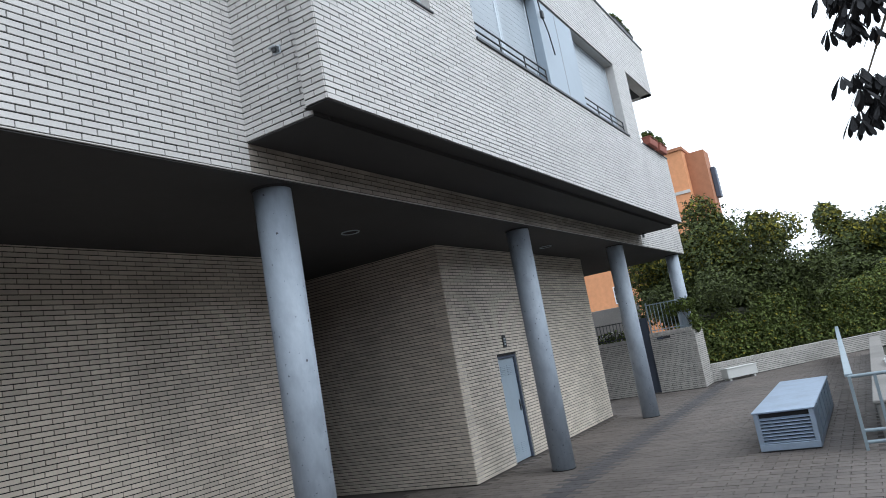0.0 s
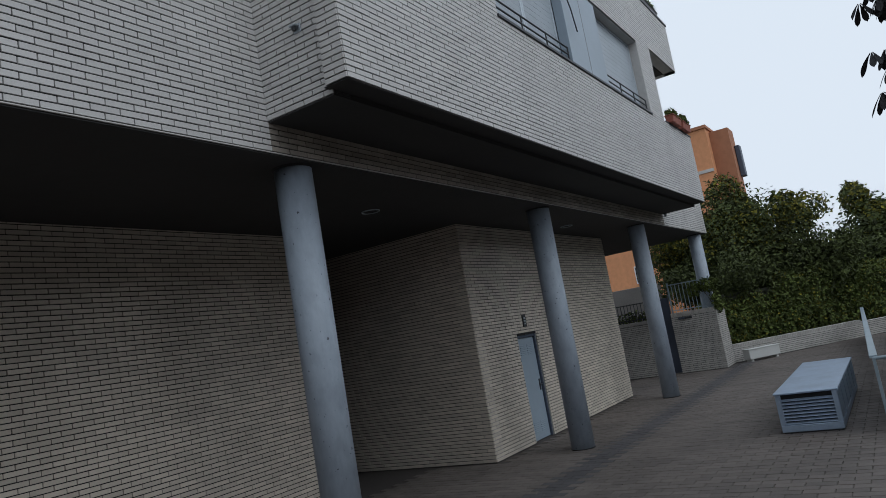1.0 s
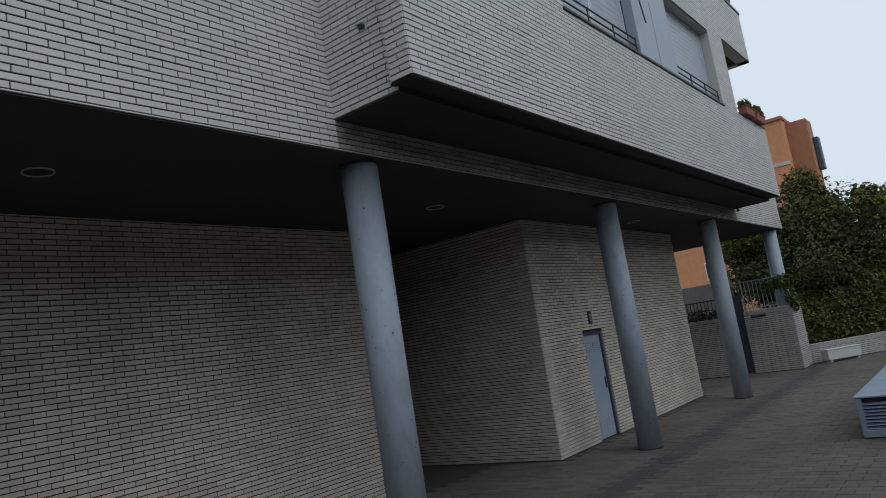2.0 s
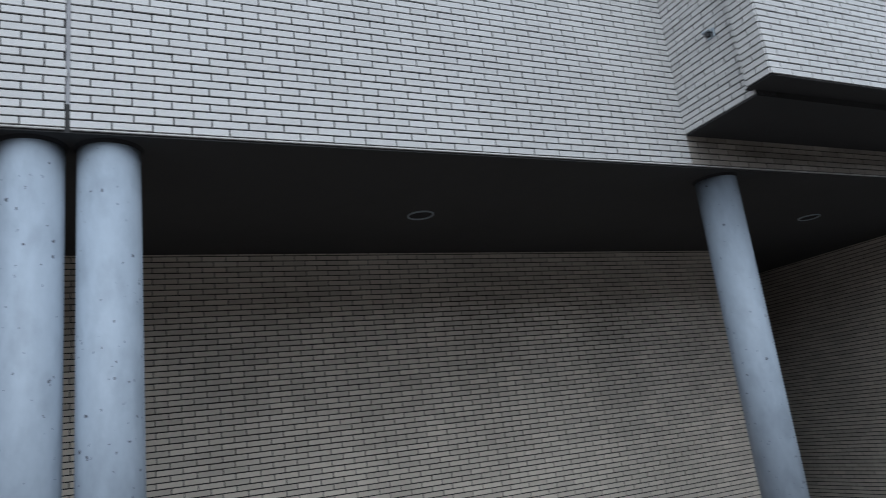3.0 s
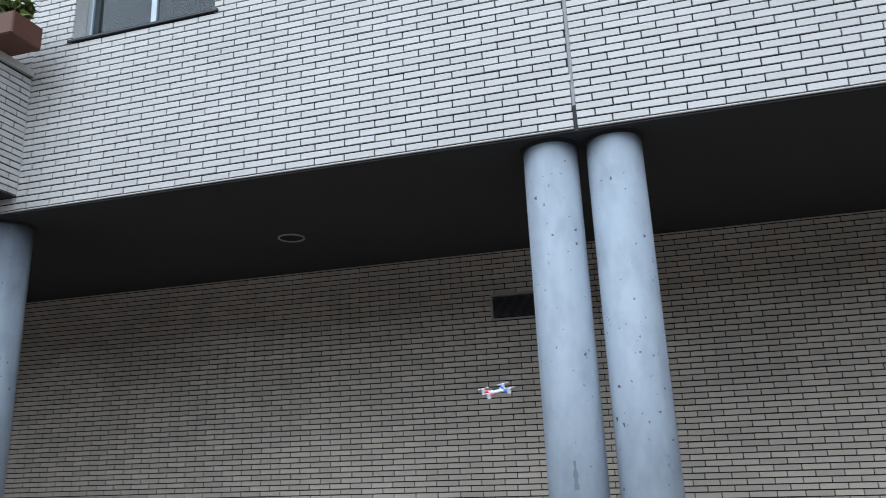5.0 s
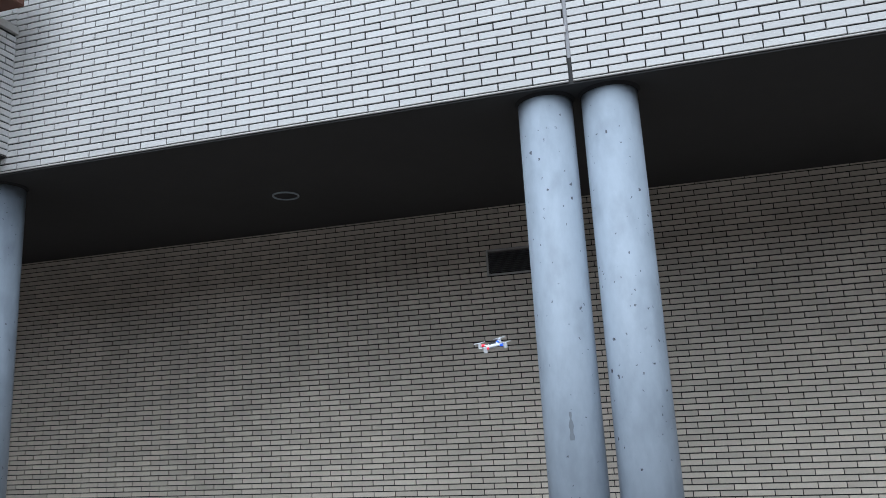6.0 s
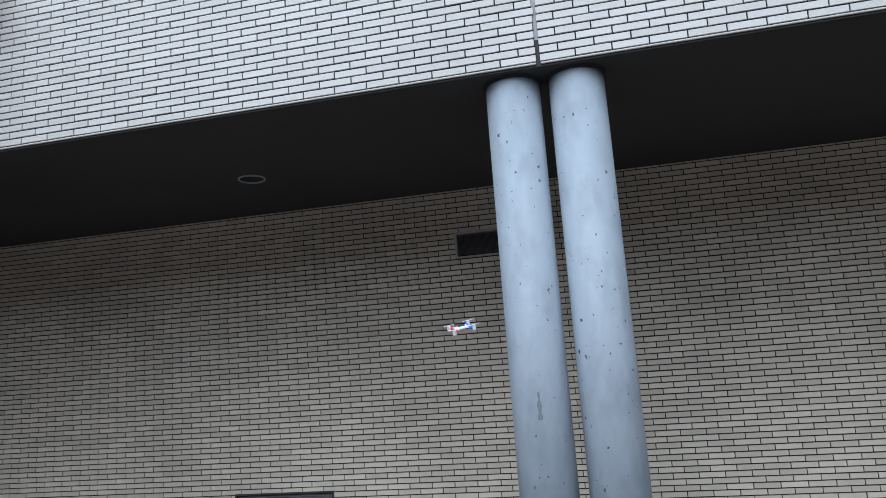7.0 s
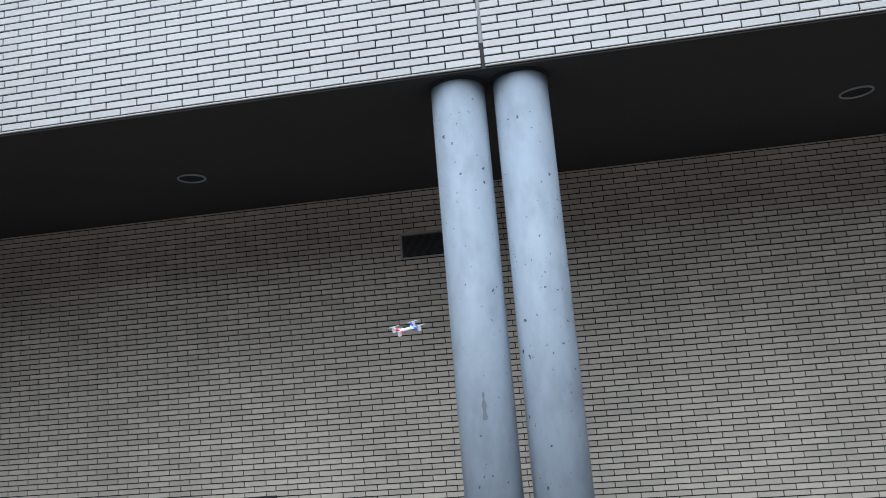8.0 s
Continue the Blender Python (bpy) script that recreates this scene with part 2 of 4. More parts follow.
def lay_bricks():
    rng = np.random.default_rng(4)
    shared = {}
    for ob, o, u, n, width, height, holes, near, u_off in FACINGS:
        z = Vector((0, 0, 1))
        beige = ob.name in ("wall_back", "wall_door", "wall_recess_side")
        rest_v, rest_f = [], []
        count = 0
        for row in range(int(math.ceil(height / BV))):
            v0, v1 = row * BV + BJ / 2, min((row + 1) * BV - BJ / 2, height)
            if v1 - v0 < 0.015:
                continue
            shift = (row % 2) * BU / 2 + u_off + rng.normal(0, 0.006)
            k = math.floor(-shift / BU)
            while k * BU + shift < width:
                a, b = k * BU + shift + HJ / 2, (k + 1) * BU + shift - HJ / 2
                a, b = 0.0 if a < 0.046 else a, width if b > width - 0.046 else b
                k += 1
                if b < 0.035 or a > width - 0.035:
                    continue
                spans = [(a, b)]
                for h in holes:
                    if v1 <= h[1] + 0.01 or v0 >= h[3] - 0.01:
                        continue
                    spans = [q for s, e in spans for q in ((s, min(e, h[0])), (max(s, h[2]), e))]
                for s, e in spans:
                    if e - s < 0.02:
                        continue
                    p = 0.010 + rng.normal(0, 0.0011)
                    t = rng.normal(0, 0.0008, 2)
                    if near and near[0] < s < near[1] and near[2] < v0 < near[3] and count < 300 and abs(e - s - BU + HJ) < 0.02 and abs(v1 - v0 - BV + BJ) < 1e-4:
                        count += 1
                        key = (tuple(u), tuple(n), beige)
                        if key not in shared:
                            L, H, c = BU - HJ, BV - BJ, 0.0015
                            vs = [(0, 0, 0), (L, 0, 0), (L, H, 0), (0, H, 0), (c, c, 0.010), (L - c, c, 0.010), (L - c, H - c, 0.010), (c, H - c, 0.010)]
                            me = bpy.data.meshes.new("brick")
                            me.from_pydata([tuple(u * x + z * y + n * w) for x, y, w in vs], [], FACES)
                            me.materials.append(M_BEIGE_PIECE if beige else M_BRICK_PIECE)
                            shared[key] = me
                        piece = new("brick", shared[key])
                        piece.parent = ob
                        piece.location = o + u * s + z * (v0 + t[0]) + n * (p - 0.010)
                        continue
                    c, base = 0.0015, len(rest_v)
                    for x, y, w in ((s, v0, -0.001), (e, v0, -0.001), (e, v1, -0.001), (s, v1, -0.001), (s + c, v0 + c + t[0], p), (e - c, v0 + c + t[1], p), (e - c, v1 - c, p), (s + c, v1 - c, p)):
                        rest_v.append(tuple(o + u * x + z * y + n * w))
                    rest_f += [tuple(base + i for i in q) for q in FACES]
        me = bpy.data.meshes.new("brickwork")
        me.from_pydata(rest_v, [], rest_f)
        me.materials.append(M_BAND_SHADE if ob.name == "wall_facade_band" else M_GARDEN if ob.name.startswith(("wall_gate", "wall_hedge")) else M_BEIGE if beige else M_BRICK)
        rest = new("brickwork", me)
        rest.parent = ob
        rest["kind"] = "stuff"


FACES = [(4, 5, 6, 7), (0, 1, 5, 4), (1, 2, 6, 5), (2, 3, 7, 6), (3, 0, 4, 7)]

# ---------------------------------------------------------------- large structure
FY, WY, DY = 4.76, 7.78, 6.33          # facade, back wall and door wall faces
ZS, ZB, ZL, ZT = 4.2, 4.53, 4.36, 9.38          # soffit, undersides of the bay and the side bay, roofline
BAY_X0, BAY_X1, BAY_Y = 4.98, 19.1, 3.65
END_X, LEFT_X, JOINT_X = 24.1, -5.12, -0.255
DOOR_X, DOOR_C = 10.95, 12.97        # corner of the door wall, middle of the door
COL_Y = FY + 0.27                    # line of the columns
X, Y3 = Vector((1, 0, 0)), Vector((0, 1, 0))
ST = "structure"

ground = link("ground", box(-400, -400, -0.3, 600, 600, -0.06), M_EARTH)
tagged(ground, "dark open ground reaching the horizon", "ground", "", ST)
pave = link("pavement", box(-26, -14, -0.2, 11.0, 14, -0.012), M_JOINT)
tagged(link("pavement_garden_end", box(11.0, 0.0, -0.2, 29.2, 14, -0.012), M_JOINT), "paved strip towards the garden wall", "pavement", "", ST)
tagged(pave, "grey brown concrete paver plaza, worn", "pavement", "", ST)

wall("wall_facade_left", (LEFT_X, FY, ZS + 0.03), X, -Y3, JOINT_X - 0.014 - LEFT_X, ZT - ZS - 0.03, 0.3, [(0.42, 1.59, 1.9, 2.89)], (3.2, 5.0, 0.1, 1.8), u_off=(JOINT_X - 0.014 - LEFT_X) % BU)
wall("wall_facade_right", (JOINT_X + 0.014, FY, ZS + 0.03), X, -Y3, BAY_X0 - JOINT_X - 0.014, ZT - ZS - 0.03, 0.3, (), (0.1, 3.0, 0.1, 1.3))
# this band's brickwork is coloured darker for the shade under the bay
wall("wall_facade_band", (BAY_X0, FY, ZS + 0.03), X, -Y3, BAY_X1 - BAY_X0, ZB - ZS - 0.03, 0.3, label="band of brick under the bay, its shade painted as darker brown")
wall("wall_facade_end", (BAY_X1, FY, ZS + 0.03), X, -Y3, END_X - BAY_X1, 1.8, 0.3)
wall("wall_bay_front", (BAY_X0 - 0.09, BAY_Y, ZB + 0.05), X, -Y3, BAY_X1 - BAY_X0 + 0.09, ZT - ZB - 0.05, 0.25,
     [(1.02, 1.67, 2.3, 3.1), (3.51, 1.72, 10.66, 3.36), (11.75, 1.72, BAY_X1 - BAY_X0 + 0.09, 3.5)], (0.0, 4.0, 0.0, 1.2))
wall("wall_bay_side", (BAY_X0, FY, ZB), -Y3, -X, FY - BAY_Y - 0.25, ZT - ZB, 0.25, (), (0.0, 1.0, 0.0, 1.6))
wall("wall_bay_pier", (BAY_X0 - 0.09, BAY_Y + 0.25, ZB + 0.05), -Y3, -X, 0.25, ZT - ZB - 0.05, 0.08)
wall("wall_bay_far_side", (BAY_X1, BAY_Y, ZB + 0.05), Y3, X, FY - BAY_Y, ZT - ZB - 0.05, 0.25, [(0.0, 1.72, 0.9, 3.5)], bricks=False)
wall("wall_loggia_back", (16.64, BAY_Y + 1.0, 6.2), X, -Y3, 2.4, 1.9, 0.15, bricks=False, label="pale wall at the back of the corner loggia")
wall("wall_loggia_side", (16.64, BAY_Y + 0.25, 6.2), Y3, X, 0.75, 1.9, 0.15)
wall("wall_left_bay_side", (LEFT_X, BAY_Y, ZL), Y3, X, FY - BAY_Y, 1.15, 0.25, (), (0.0, 1.2, 0.0, 1.1))
wall("wall_left_bay_front", (-18.0, BAY_Y, ZL), X, -Y3, 12.35, 1.15, 0.25)
wall("wall_left_band", (-18.0, FY, ZS + 0.03), X, -Y3, 18.0 + LEFT_X, ZL - ZS - 0.03, 0.3)
wall("wall_left_upper", (-18.0, FY, ZL), X, -Y3, 18.0 + LEFT_X, ZT - ZL, 0.3, [(10.6, 1.2, 12.3, 3.2)])
wall("wall_back", (-16.0, WY, 0), X, -Y3, 24.4, ZS, 0.3, [(14.46, 3.41, 15.46, 3.71), (11.7, 0.4, 12.9, 0.97)], (15.9, 19.2, 1.9, 3.2), u_off=0.07)
# return wall coloured soffit black in place of the recess's shade
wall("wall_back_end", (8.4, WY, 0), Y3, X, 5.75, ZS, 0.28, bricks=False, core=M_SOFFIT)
wall("wall_recess_side", (DOOR_X, DY + 7, 0), -Y3, -X, 7, ZS, 0.3)
# closing wall in near black: the depth's darkness is painted on
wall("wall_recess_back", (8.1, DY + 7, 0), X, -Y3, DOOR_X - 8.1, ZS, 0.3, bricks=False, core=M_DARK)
wall("wall_door", (DOOR_X, DY, 0), X, -Y3, 18.5 - DOOR_X, ZS, 0.28, [(DOOR_C - 0.435 - DOOR_X, 0, DOOR_C + 0.435 - DOOR_X, 2.05)], (0.1, 4.6, 0.5, 2.0), u_off=0.05)
wall("wall_door_end", (18.5, DY, 0), Y3, X, 7.0, ZS, 0.28, bricks=False)

for nm, q, lab in (
        ("ceiling", (-18, FY + 0.006, ZS, END_X - 0.01, DY + 7.3, ZS + 0.2), "dark grey painted soffit over the arcade"),
        ("ceiling_bay", (BAY_X0 + 0.005, BAY_Y + 0.25, ZB - 0.012, BAY_X1 - 0.02, FY - 0.012, ZB + 0.07), "dark grey painted underside of the bay"),
        ("ceiling_bay_edge", (BAY_X0 - 0.085, BAY_Y + 0.004, ZB + 0.042, BAY_X1 - 0.02, BAY_Y + 0.28, ZB + 0.049), "dark grey painted underside of the bay front"),
        ("ceiling_left_bay", (-18, BAY_Y + 0.012, ZL - 0.012, LEFT_X - 0.012, FY - 0.012, ZL + 0.04), "dark grey painted underside of the side bay"),
        ("ceiling_loggia", (16.64, BAY_Y + 0.26, 8.07, BAY_X1 - 0.26, BAY_Y + 1.0, 8.17), "dark underside over the corner loggia"),
        ("roof", (-18, BAY_Y + 0.3, ZT - 0.3, BAY_X1 - 0.3, 16, ZT - 0.1), "flat grey roof slab behind the parapet")):
    tagged(link(nm, box(*q), M_SOFFIT), lab, nm.split("_")[0], "", ST)
for nm, q, lab, m in (
        ("trim_joint", (JOINT_X - 0.014, FY + 0.008, ZS + 0.06, JOINT_X + 0.014, FY + 0.25, ZT - 0.31), "grey sealant strip in the expansion joint", M_SEAL),
        ("trim_drip", (-18.0, FY - 0.009, ZS + 0.014, JOINT_X - 0.016, FY + 0.005, ZS + 0.028), "pale plaster drip edge along the soffit", M_STONE),
        ("trim_drip_bay", (JOINT_X + 0.016, FY - 0.009, ZS + 0.014, END_X - 0.02, FY + 0.005, ZS + 0.028), "pale plaster drip edge along the soffit", M_STONE),
        ("trim_bay_sill", (8.37, BAY_Y - 0.035, 6.26, 15.6, BAY_Y + 0.2, 6.3), "dark metal sill below the bay windows", M_BLACK),
        ("trim_parapet", (BAY_X0 - 0.1, BAY_Y - 0.03, ZT, BAY_X1 + 0.03, BAY_Y + 0.28, ZT + 0.06), "dark metal parapet capping", M_BLACK),
        ("trim_left_coping", (-18.0, BAY_Y - 0.04, ZL + 1.15, LEFT_X + 0.04, FY - 0.012, ZL + 1.22), "pale stone coping of the side bay parapet", M_STONE),
        ("trim_loggia_sill", (16.7, BAY_Y - 0.03, 6.3, BAY_X1, BAY_Y + 0.25, 6.33), "dark metal loggia sill", M_BLACK),
        ("floor_loggia", (16.64, BAY_Y + 0.26, 6.0, BAY_X1 - 0.26, BAY_Y + 1.0, 6.15), "grey loggia floor slab", M_SOFFIT)):
    tagged(link(nm, box(*q, bevel=0.003), m), lab, "trim", "", ST)


# two unseen walls, added only to keep light off the arcade
tagged(link("wall_opposite", box(-45, -14.3, -0.06, 60, -14, 7.8), M_BLOCKER), "unseen plain dark wall added across the plaza to block low sky light", "wall", "", ST)
tagged(link("wall_left_end", box(-9.3, 2.4, -0.06, -9.0, WY - 0.02, ZS - 0.004), M_BLOCKER), "unseen plain dark wall added to block light from the arcade's left", "wall", "", ST)


def column(x):
    e = thing("column", (x, COL_Y, 0), "round blue grey painted concrete column, scuffed and stained", "column", "arcade columns")
    bm = bmesh.new()
    bmesh.ops.create_cone(bm, cap_ends=True, segments=48, radius1=0.2, radius2=0.2, depth=ZS - 0.012, matrix=Matrix.Translation((0, 0, ZS / 2 + 0.006)))
    for fc in bm.faces:
        fc.smooth = len(fc.verts) == 4
    part("shaft", bm, M_COLUMN, e)
    bm = bmesh.new()
    bmesh.ops.create_cone(bm, cap_ends=True, segments=48, radius1=0.206, radius2=0.206, depth=0.02, matrix=Matrix.Translation((0, 0, 0.004)))
    part("base_joint", bm, M_DARK, e, "dark gap at the column foot")
    bm = bmesh.new()
    bmesh.ops.create_cone(bm, cap_ends=True, segments=48, radius1=0.203, radius2=0.222, depth=0.022, matrix=Matrix.Translation((0, 0, ZS - 0.011)))
    part("top_joint", bm, M_DARK, e, "sooty sealant at the column head")
    return e


def paint_patch(cx, a0, a1, z0, z1):
    """A touched-up patch of darker paint on a column's skin, uneven in outline."""
    e = thing("paint_patch", (cx, COL_Y, 0), "darker grey touched-up paint patch on the column", "paint patch")
    bm = bmesh.new()
    rows = []
    for k in range(9):
        z = z0 + (z1 - z0) * k / 8
        w = (0.75 + 0.25 * math.sin(k * 1.9)) * (0.55 if k > 5 else 1.0)
        m_ = (a0 + a1) / 2
        rows.append([bm.verts.new((0.2015 * math.sin(radians(a)), -0.2015 * math.cos(radians(a)), z)) for a in (m_ + (a0 - m_) * w, m_, m_ + (a1 - m_) * w)])
    for r0, r1 in zip(rows, rows[1:]):
        for j in (0, 1):
            bm.faces.new((r0[j], r0[j + 1], r1[j + 1], r1[j]))
    part("skin", bm, M_PATCH, e)


for cx in (JOINT_X - 0.222, JOINT_X + 0.242, 5.53, 11.68, 17.42, 23.5, -5.45):
    column(cx)

paint_patch(JOINT_X - 0.222, -3, 7, 1.79, 1.97)

# ---------------------------------------------------------------- openings
def window(name, x0, x1, z0, z1, y, label, shutter):
    e = thing(name, ((x0 + x1) / 2, y, z0), label, "window", "", ST)
    w, h, d = (x1 - x0) / 2 - 0.002, z1 - z0 - 0.002, 0.06
    fr = bmesh.new()
    for q in ((-w, 0, 0.002, -w + d, d, h), (w - d, 0, 0.002, w, d, h), (-w + d, 0, 0.002, w - d, d, d), (-w + d, 0, h - d, w - d, d, h)):
        add_box(fr, *q, bevel=0.006)
    part("window_frame", fr, M_ALU, e)
    if shutter:
        sh = bmesh.new()
        z = d
        while z < h - d:
            add_box(sh, -w + d, 0.012 + 0.0012 * (int(z / 0.05) % 2), z, w - d, 0.05, z + 0.0485)
            z += 0.05
        part("roller_shutter", sh, M_SHUTTER, e, "lowered grey roller shutter")
    else:
        part("mullion", box(-0.03, 0, d, 0.03, d, h - d, 0.005), M_ALU, e)
        for s_ in (-1, 1):
            a_, b_ = sorted((s_ * 0.03, s_ * (w - d)))
            g = part("pane", box(a_, 0.025, d, b_, 0.033, h - d), M_GLASS, e, "clear glass pane")
            g.visible_shadow = False
        part("blind", box(-w + d, 0.16, h * 0.62, w - d, 0.17, h - d), M_SHUTTER, e, "pale roller blind behind the glass")
    return e


def opening_room(name, x0, x1, z0, z1, y):
    bm = bmesh.new()
    for q in ((x0 - 0.1, y + 1.2, z0 - 0.1, x1 + 0.1, y + 1.25, z1 + 0.1), (x0 - 0.1, y, z0 - 0.15, x1 + 0.1, y + 1.2, z0 - 0.1), (x0 - 0.1, y, z1 + 0.1, x1 + 0.1, y + 1.2, z1 + 0.15),
              (x0 - 0.15, y, z0 - 0.1, x0 - 0.1, y + 1.2, z1 + 0.1), (x1 + 0.1, y, z0 - 0.1, x1 + 0.15, y + 1.2, z1 + 0.1)):
        add_box(bm, *q)
    tagged(link(name, bm, M_SOFFIT), "dim room behind the window", "wall", "", ST)


window("window_1", LEFT_X + 0.42, LEFT_X + 1.9, ZS + 1.62, ZS + 2.92, FY + 0.14, "grey aluminium window in the pale brick facade", False)
opening_room("wall_room_1", LEFT_X + 0.42, LEFT_X + 1.9, ZS + 1.62, ZS + 2.92, FY + 0.31)
tagged(link("trim_sill_1", box(LEFT_X + 0.38, FY - 0.03, ZS + 1.59, LEFT_X + 1.94, FY + 0.14, ZS + 1.618, 0.004), M_BLACK), "dark window sill", "trim", "", ST)
window("window_2", 5.91, 7.19, 6.25, 7.68, BAY_Y + 0.1, "grey aluminium window in the brick bay", False)
opening_room("wall_room_2", 5.91, 7.19, 6.25, 7.68, BAY_Y + 0.26)
tagged(link("trim_sill_2", box(5.87, BAY_Y - 0.03, 6.22, 7.23, BAY_Y + 0.1, 6.248, 0.004), M_BLACK), "dark window sill", "trim", "", ST)
window("window_3", 8.4, 9.76, 6.3, 7.94, BAY_Y + 0.17, "bay window with grey roller shutter down", True)
window("window_4", 9.765, 11.1, 6.3, 7.94, BAY_Y + 0.17, "bay window with grey roller shutter down", True)
window("window_5", 12.9, 15.54, 6.3, 7.94, BAY_Y + 0.17, "wide bay window with grey roller shutter down", True)
panel = thing("facade_panel", (12.0, BAY_Y, 6.3), "smooth blue grey metal facade panel between windows", "panel")
part("sheet", box(-0.89, 0.0, 0, 0.89, 0.17, 1.63, 0.006), M_PANEL, panel)
part("seam", box(0.0, -0.004, 0, 0.012, 0.0, 1.63), M_SEAL, panel)
cable = thing("hanging_cable", (11.0, BAY_Y - 0.03, 7.9), "black cable hanging loose down the facade", "cable")
bm = bmesh.new()
pts = [(0, 0, 1.2), (0.12, 0, 0.4), (0.2, -0.02, -0.3), (0.28, -0.05, -0.62), (0.42, -0.04, -0.98)]
for p_, q_ in zip(pts, pts[1:]):
    add_tube(bm, p_, q_, 0.012, n=6)
part("cord", bm, M_BLACK, cable)
part("weight", box(0.17, -0.05, -0.36, 0.25, 0.0, -0.22, 0.01), M_BLACK, cable)


def window_guard(x0, x1):
    e = thing("window_guard", (x0, BAY_Y + 0.05, 6.3), "black metal guard bars across the bay window", "railing", "bay window guards")
    for z in (0.05, 0.17, 0.29):
        part("bar", tube((0.01, 0, z), (x1 - x0 - 0.01, 0, z), 0.014), M_BLACK, e)
    for k in range(4):
        x = 0.02 + k * (x1 - x0 - 0.04) / 3
        part("post", tube((x, 0, 0.0), (x, 0, 0.3), 0.012, n=8), M_BLACK, e)


window_guard(8.41, 11.1)
window_guard(12.91, 15.53)

door = thing("door_1", (DOOR_C, DY + 0.06, 0), "blue grey steel service door, closed, with louvres", "door", "", ST)
fr = bmesh.new()
for q in ((-0.433, -0.04, 0.002, -0.38, 0.08, 2.048), (0.38, -0.04, 0.002, 0.433, 0.08, 2.048), (-0.38, -0.04, 1.995, 0.38, 0.08, 2.048)):
    add_box(fr, *q, bevel=0.006)
part("door_frame", fr, M_GATE, door, "dark steel door frame")
leaf = part("door_leaf", box(-0.378, 0.0, 0.012, 0.378, 0.045, 1.993, 0.004), M_DOOR, door)
for zz in (0.16, 1.66):
    for xx in (-0.17, 0.13):
        for k in range(6):
            part("louvre", box(xx - 0.1, -0.012, zz + k * 0.035, xx + 0.1, 0.001, zz + k * 0.035 + 0.018, 0.004), M_DOOR, leaf)
hb = tube((0.31, 0, 1.03), (0.31, -0.06, 1.03), 0.012)
add_tube(hb, (0.32, -0.055, 1.03), (0.2, -0.055, 1.03), 0.011)
add_box(hb, 0.285, -0.012, 0.92, 0.335, 0.0, 1.14, 0.003)
part("door_handle", hb, M_BLACK, leaf, "black lever handle")
plate = thing("wall_plate", (DOOR_C - 0.02, DY - 0.008, 2.2), "small dark plate with pale bars above the door", "sign")
part("plate", box(-0.07, -0.022, 0, 0.07, 0, 0.24, 0.004), M_BLACK, plate)
for k in range(3):
    part("bar", box(-0.035, -0.026, 0.05 + k * 0.055, 0.035, -0.022, 0.08 + k * 0.055), M_SHUTTER, plate)


def vent(x0, x1, z0, z1):
    e = thing("wall_vent", ((x0 + x1) / 2, WY, z0), "dark louvred wall vent in a pale metal frame", "vent", "wall vents")
    w, h, d = (x1 - x0) / 2 - 0.001, z1 - z0 - 0.001, 0.022
    fr = bmesh.new()
    for q in ((-w, -0.018, 0.001, -w + d, 0.08, h), (w - d, -0.018, 0.001, w, 0.08, h), (-w + d, -0.018, 0.001, w - d, 0.08, d), (-w + d, -0.018, h - d, w - d, 0.08, h)):
        add_box(fr, *q, bevel=0.003)
    part("frame", fr, M_SOFFIT if h > 0.4 else M_REVEAL, e, "pale painted frame")
    part("backing", box(-w + d, 0.07, d, w - d, 0.08, h - d), M_DARK, e)
    n_ = int(h / 0.024)
    for k in range(1, n_):
        z = d + (h - 2 * d) * k / n_
        bm_ = box(-w + d, -0.012, -0.0015, w - d, 0.018, 0.0015)
        bmesh.ops.rotate(bm_, verts=bm_.verts, matrix=Matrix.Rotation(radians(38), 3, "X"))
        bmesh.ops.translate(bm_, verts=bm_.verts, vec=(0, 0.012, z))
        part("slat", bm_, M_SLAT, e)


vent(-1.54, -0.54, 3.41, 3.71)
vent(-4.3, -3.1, 0.4, 0.97)


def ceiling_lamp(x, y):
    e = thing("ceiling_lamp", (x, y, ZS), "round recessed ceiling lamp, unlit, with a pale ring", "lamp", "arcade ceiling lamps")
    bm_ = bmesh.new()
    n_ = 36
    prof = ((0.135, 0.0), (0.135, -0.012), (0.129, -0.016), (0.122, -0.012), (0.122, 0.0))
    vs = [[bm_.verts.new((r * math.cos(a), r * math.sin(a), z)) for r, z in prof] for a in (2 * math.pi * k / n_ for k in range(n_))]
    for k in range(n_):
        for j in range(len(prof) - 1):
            bm_.faces.new((vs[k][j], vs[(k + 1) % n_][j], vs[(k + 1) % n_][j + 1], vs[k][j + 1]))
    part("ring", bm_, M_SHUTTER, e, "pale painted ring", True)
    bm_ = bmesh.new()
    bmesh.ops.create_cone(bm_, cap_ends=True, segments=36, radius1=0.105, radius2=0.117, depth=0.008, matrix=Matrix.Translation((0, 0, -0.004)))
    part("lens", bm_, M_DARK, e, "dark lamp lens")


for q in ((2.82, 6.3), (-3.28, 6.36), (8.25, 6.13), (14.6, 5.7)):
    ceiling_lamp(*q)


def wall_lamp(at, n):
    e = thing("wall_lamp", at, "small grey wall fitting with a hood on brick", "wall lamp", "bay wall fittings")
    part("back_plate", box(min(0, n * 0.016), -0.045, -0.045, max(0, n * 0.016), 0.045, 0.045, 0.004), M_ALU, e)
    a_, b_ = sorted((n * 0.016, n * 0.085))
    part("hood", box(a_, -0.04, 0.0, b_, 0.04, 0.022, 0.006), M_ALU, e)
    part("lens", tube((n * 0.05, 0, 0.0), (n * 0.05, 0, -0.035), 0.025, 0.02, 14), M_BLACK, e)


wall_lamp((BAY_X0 - 0.008, 4.2, 5.28), -1)
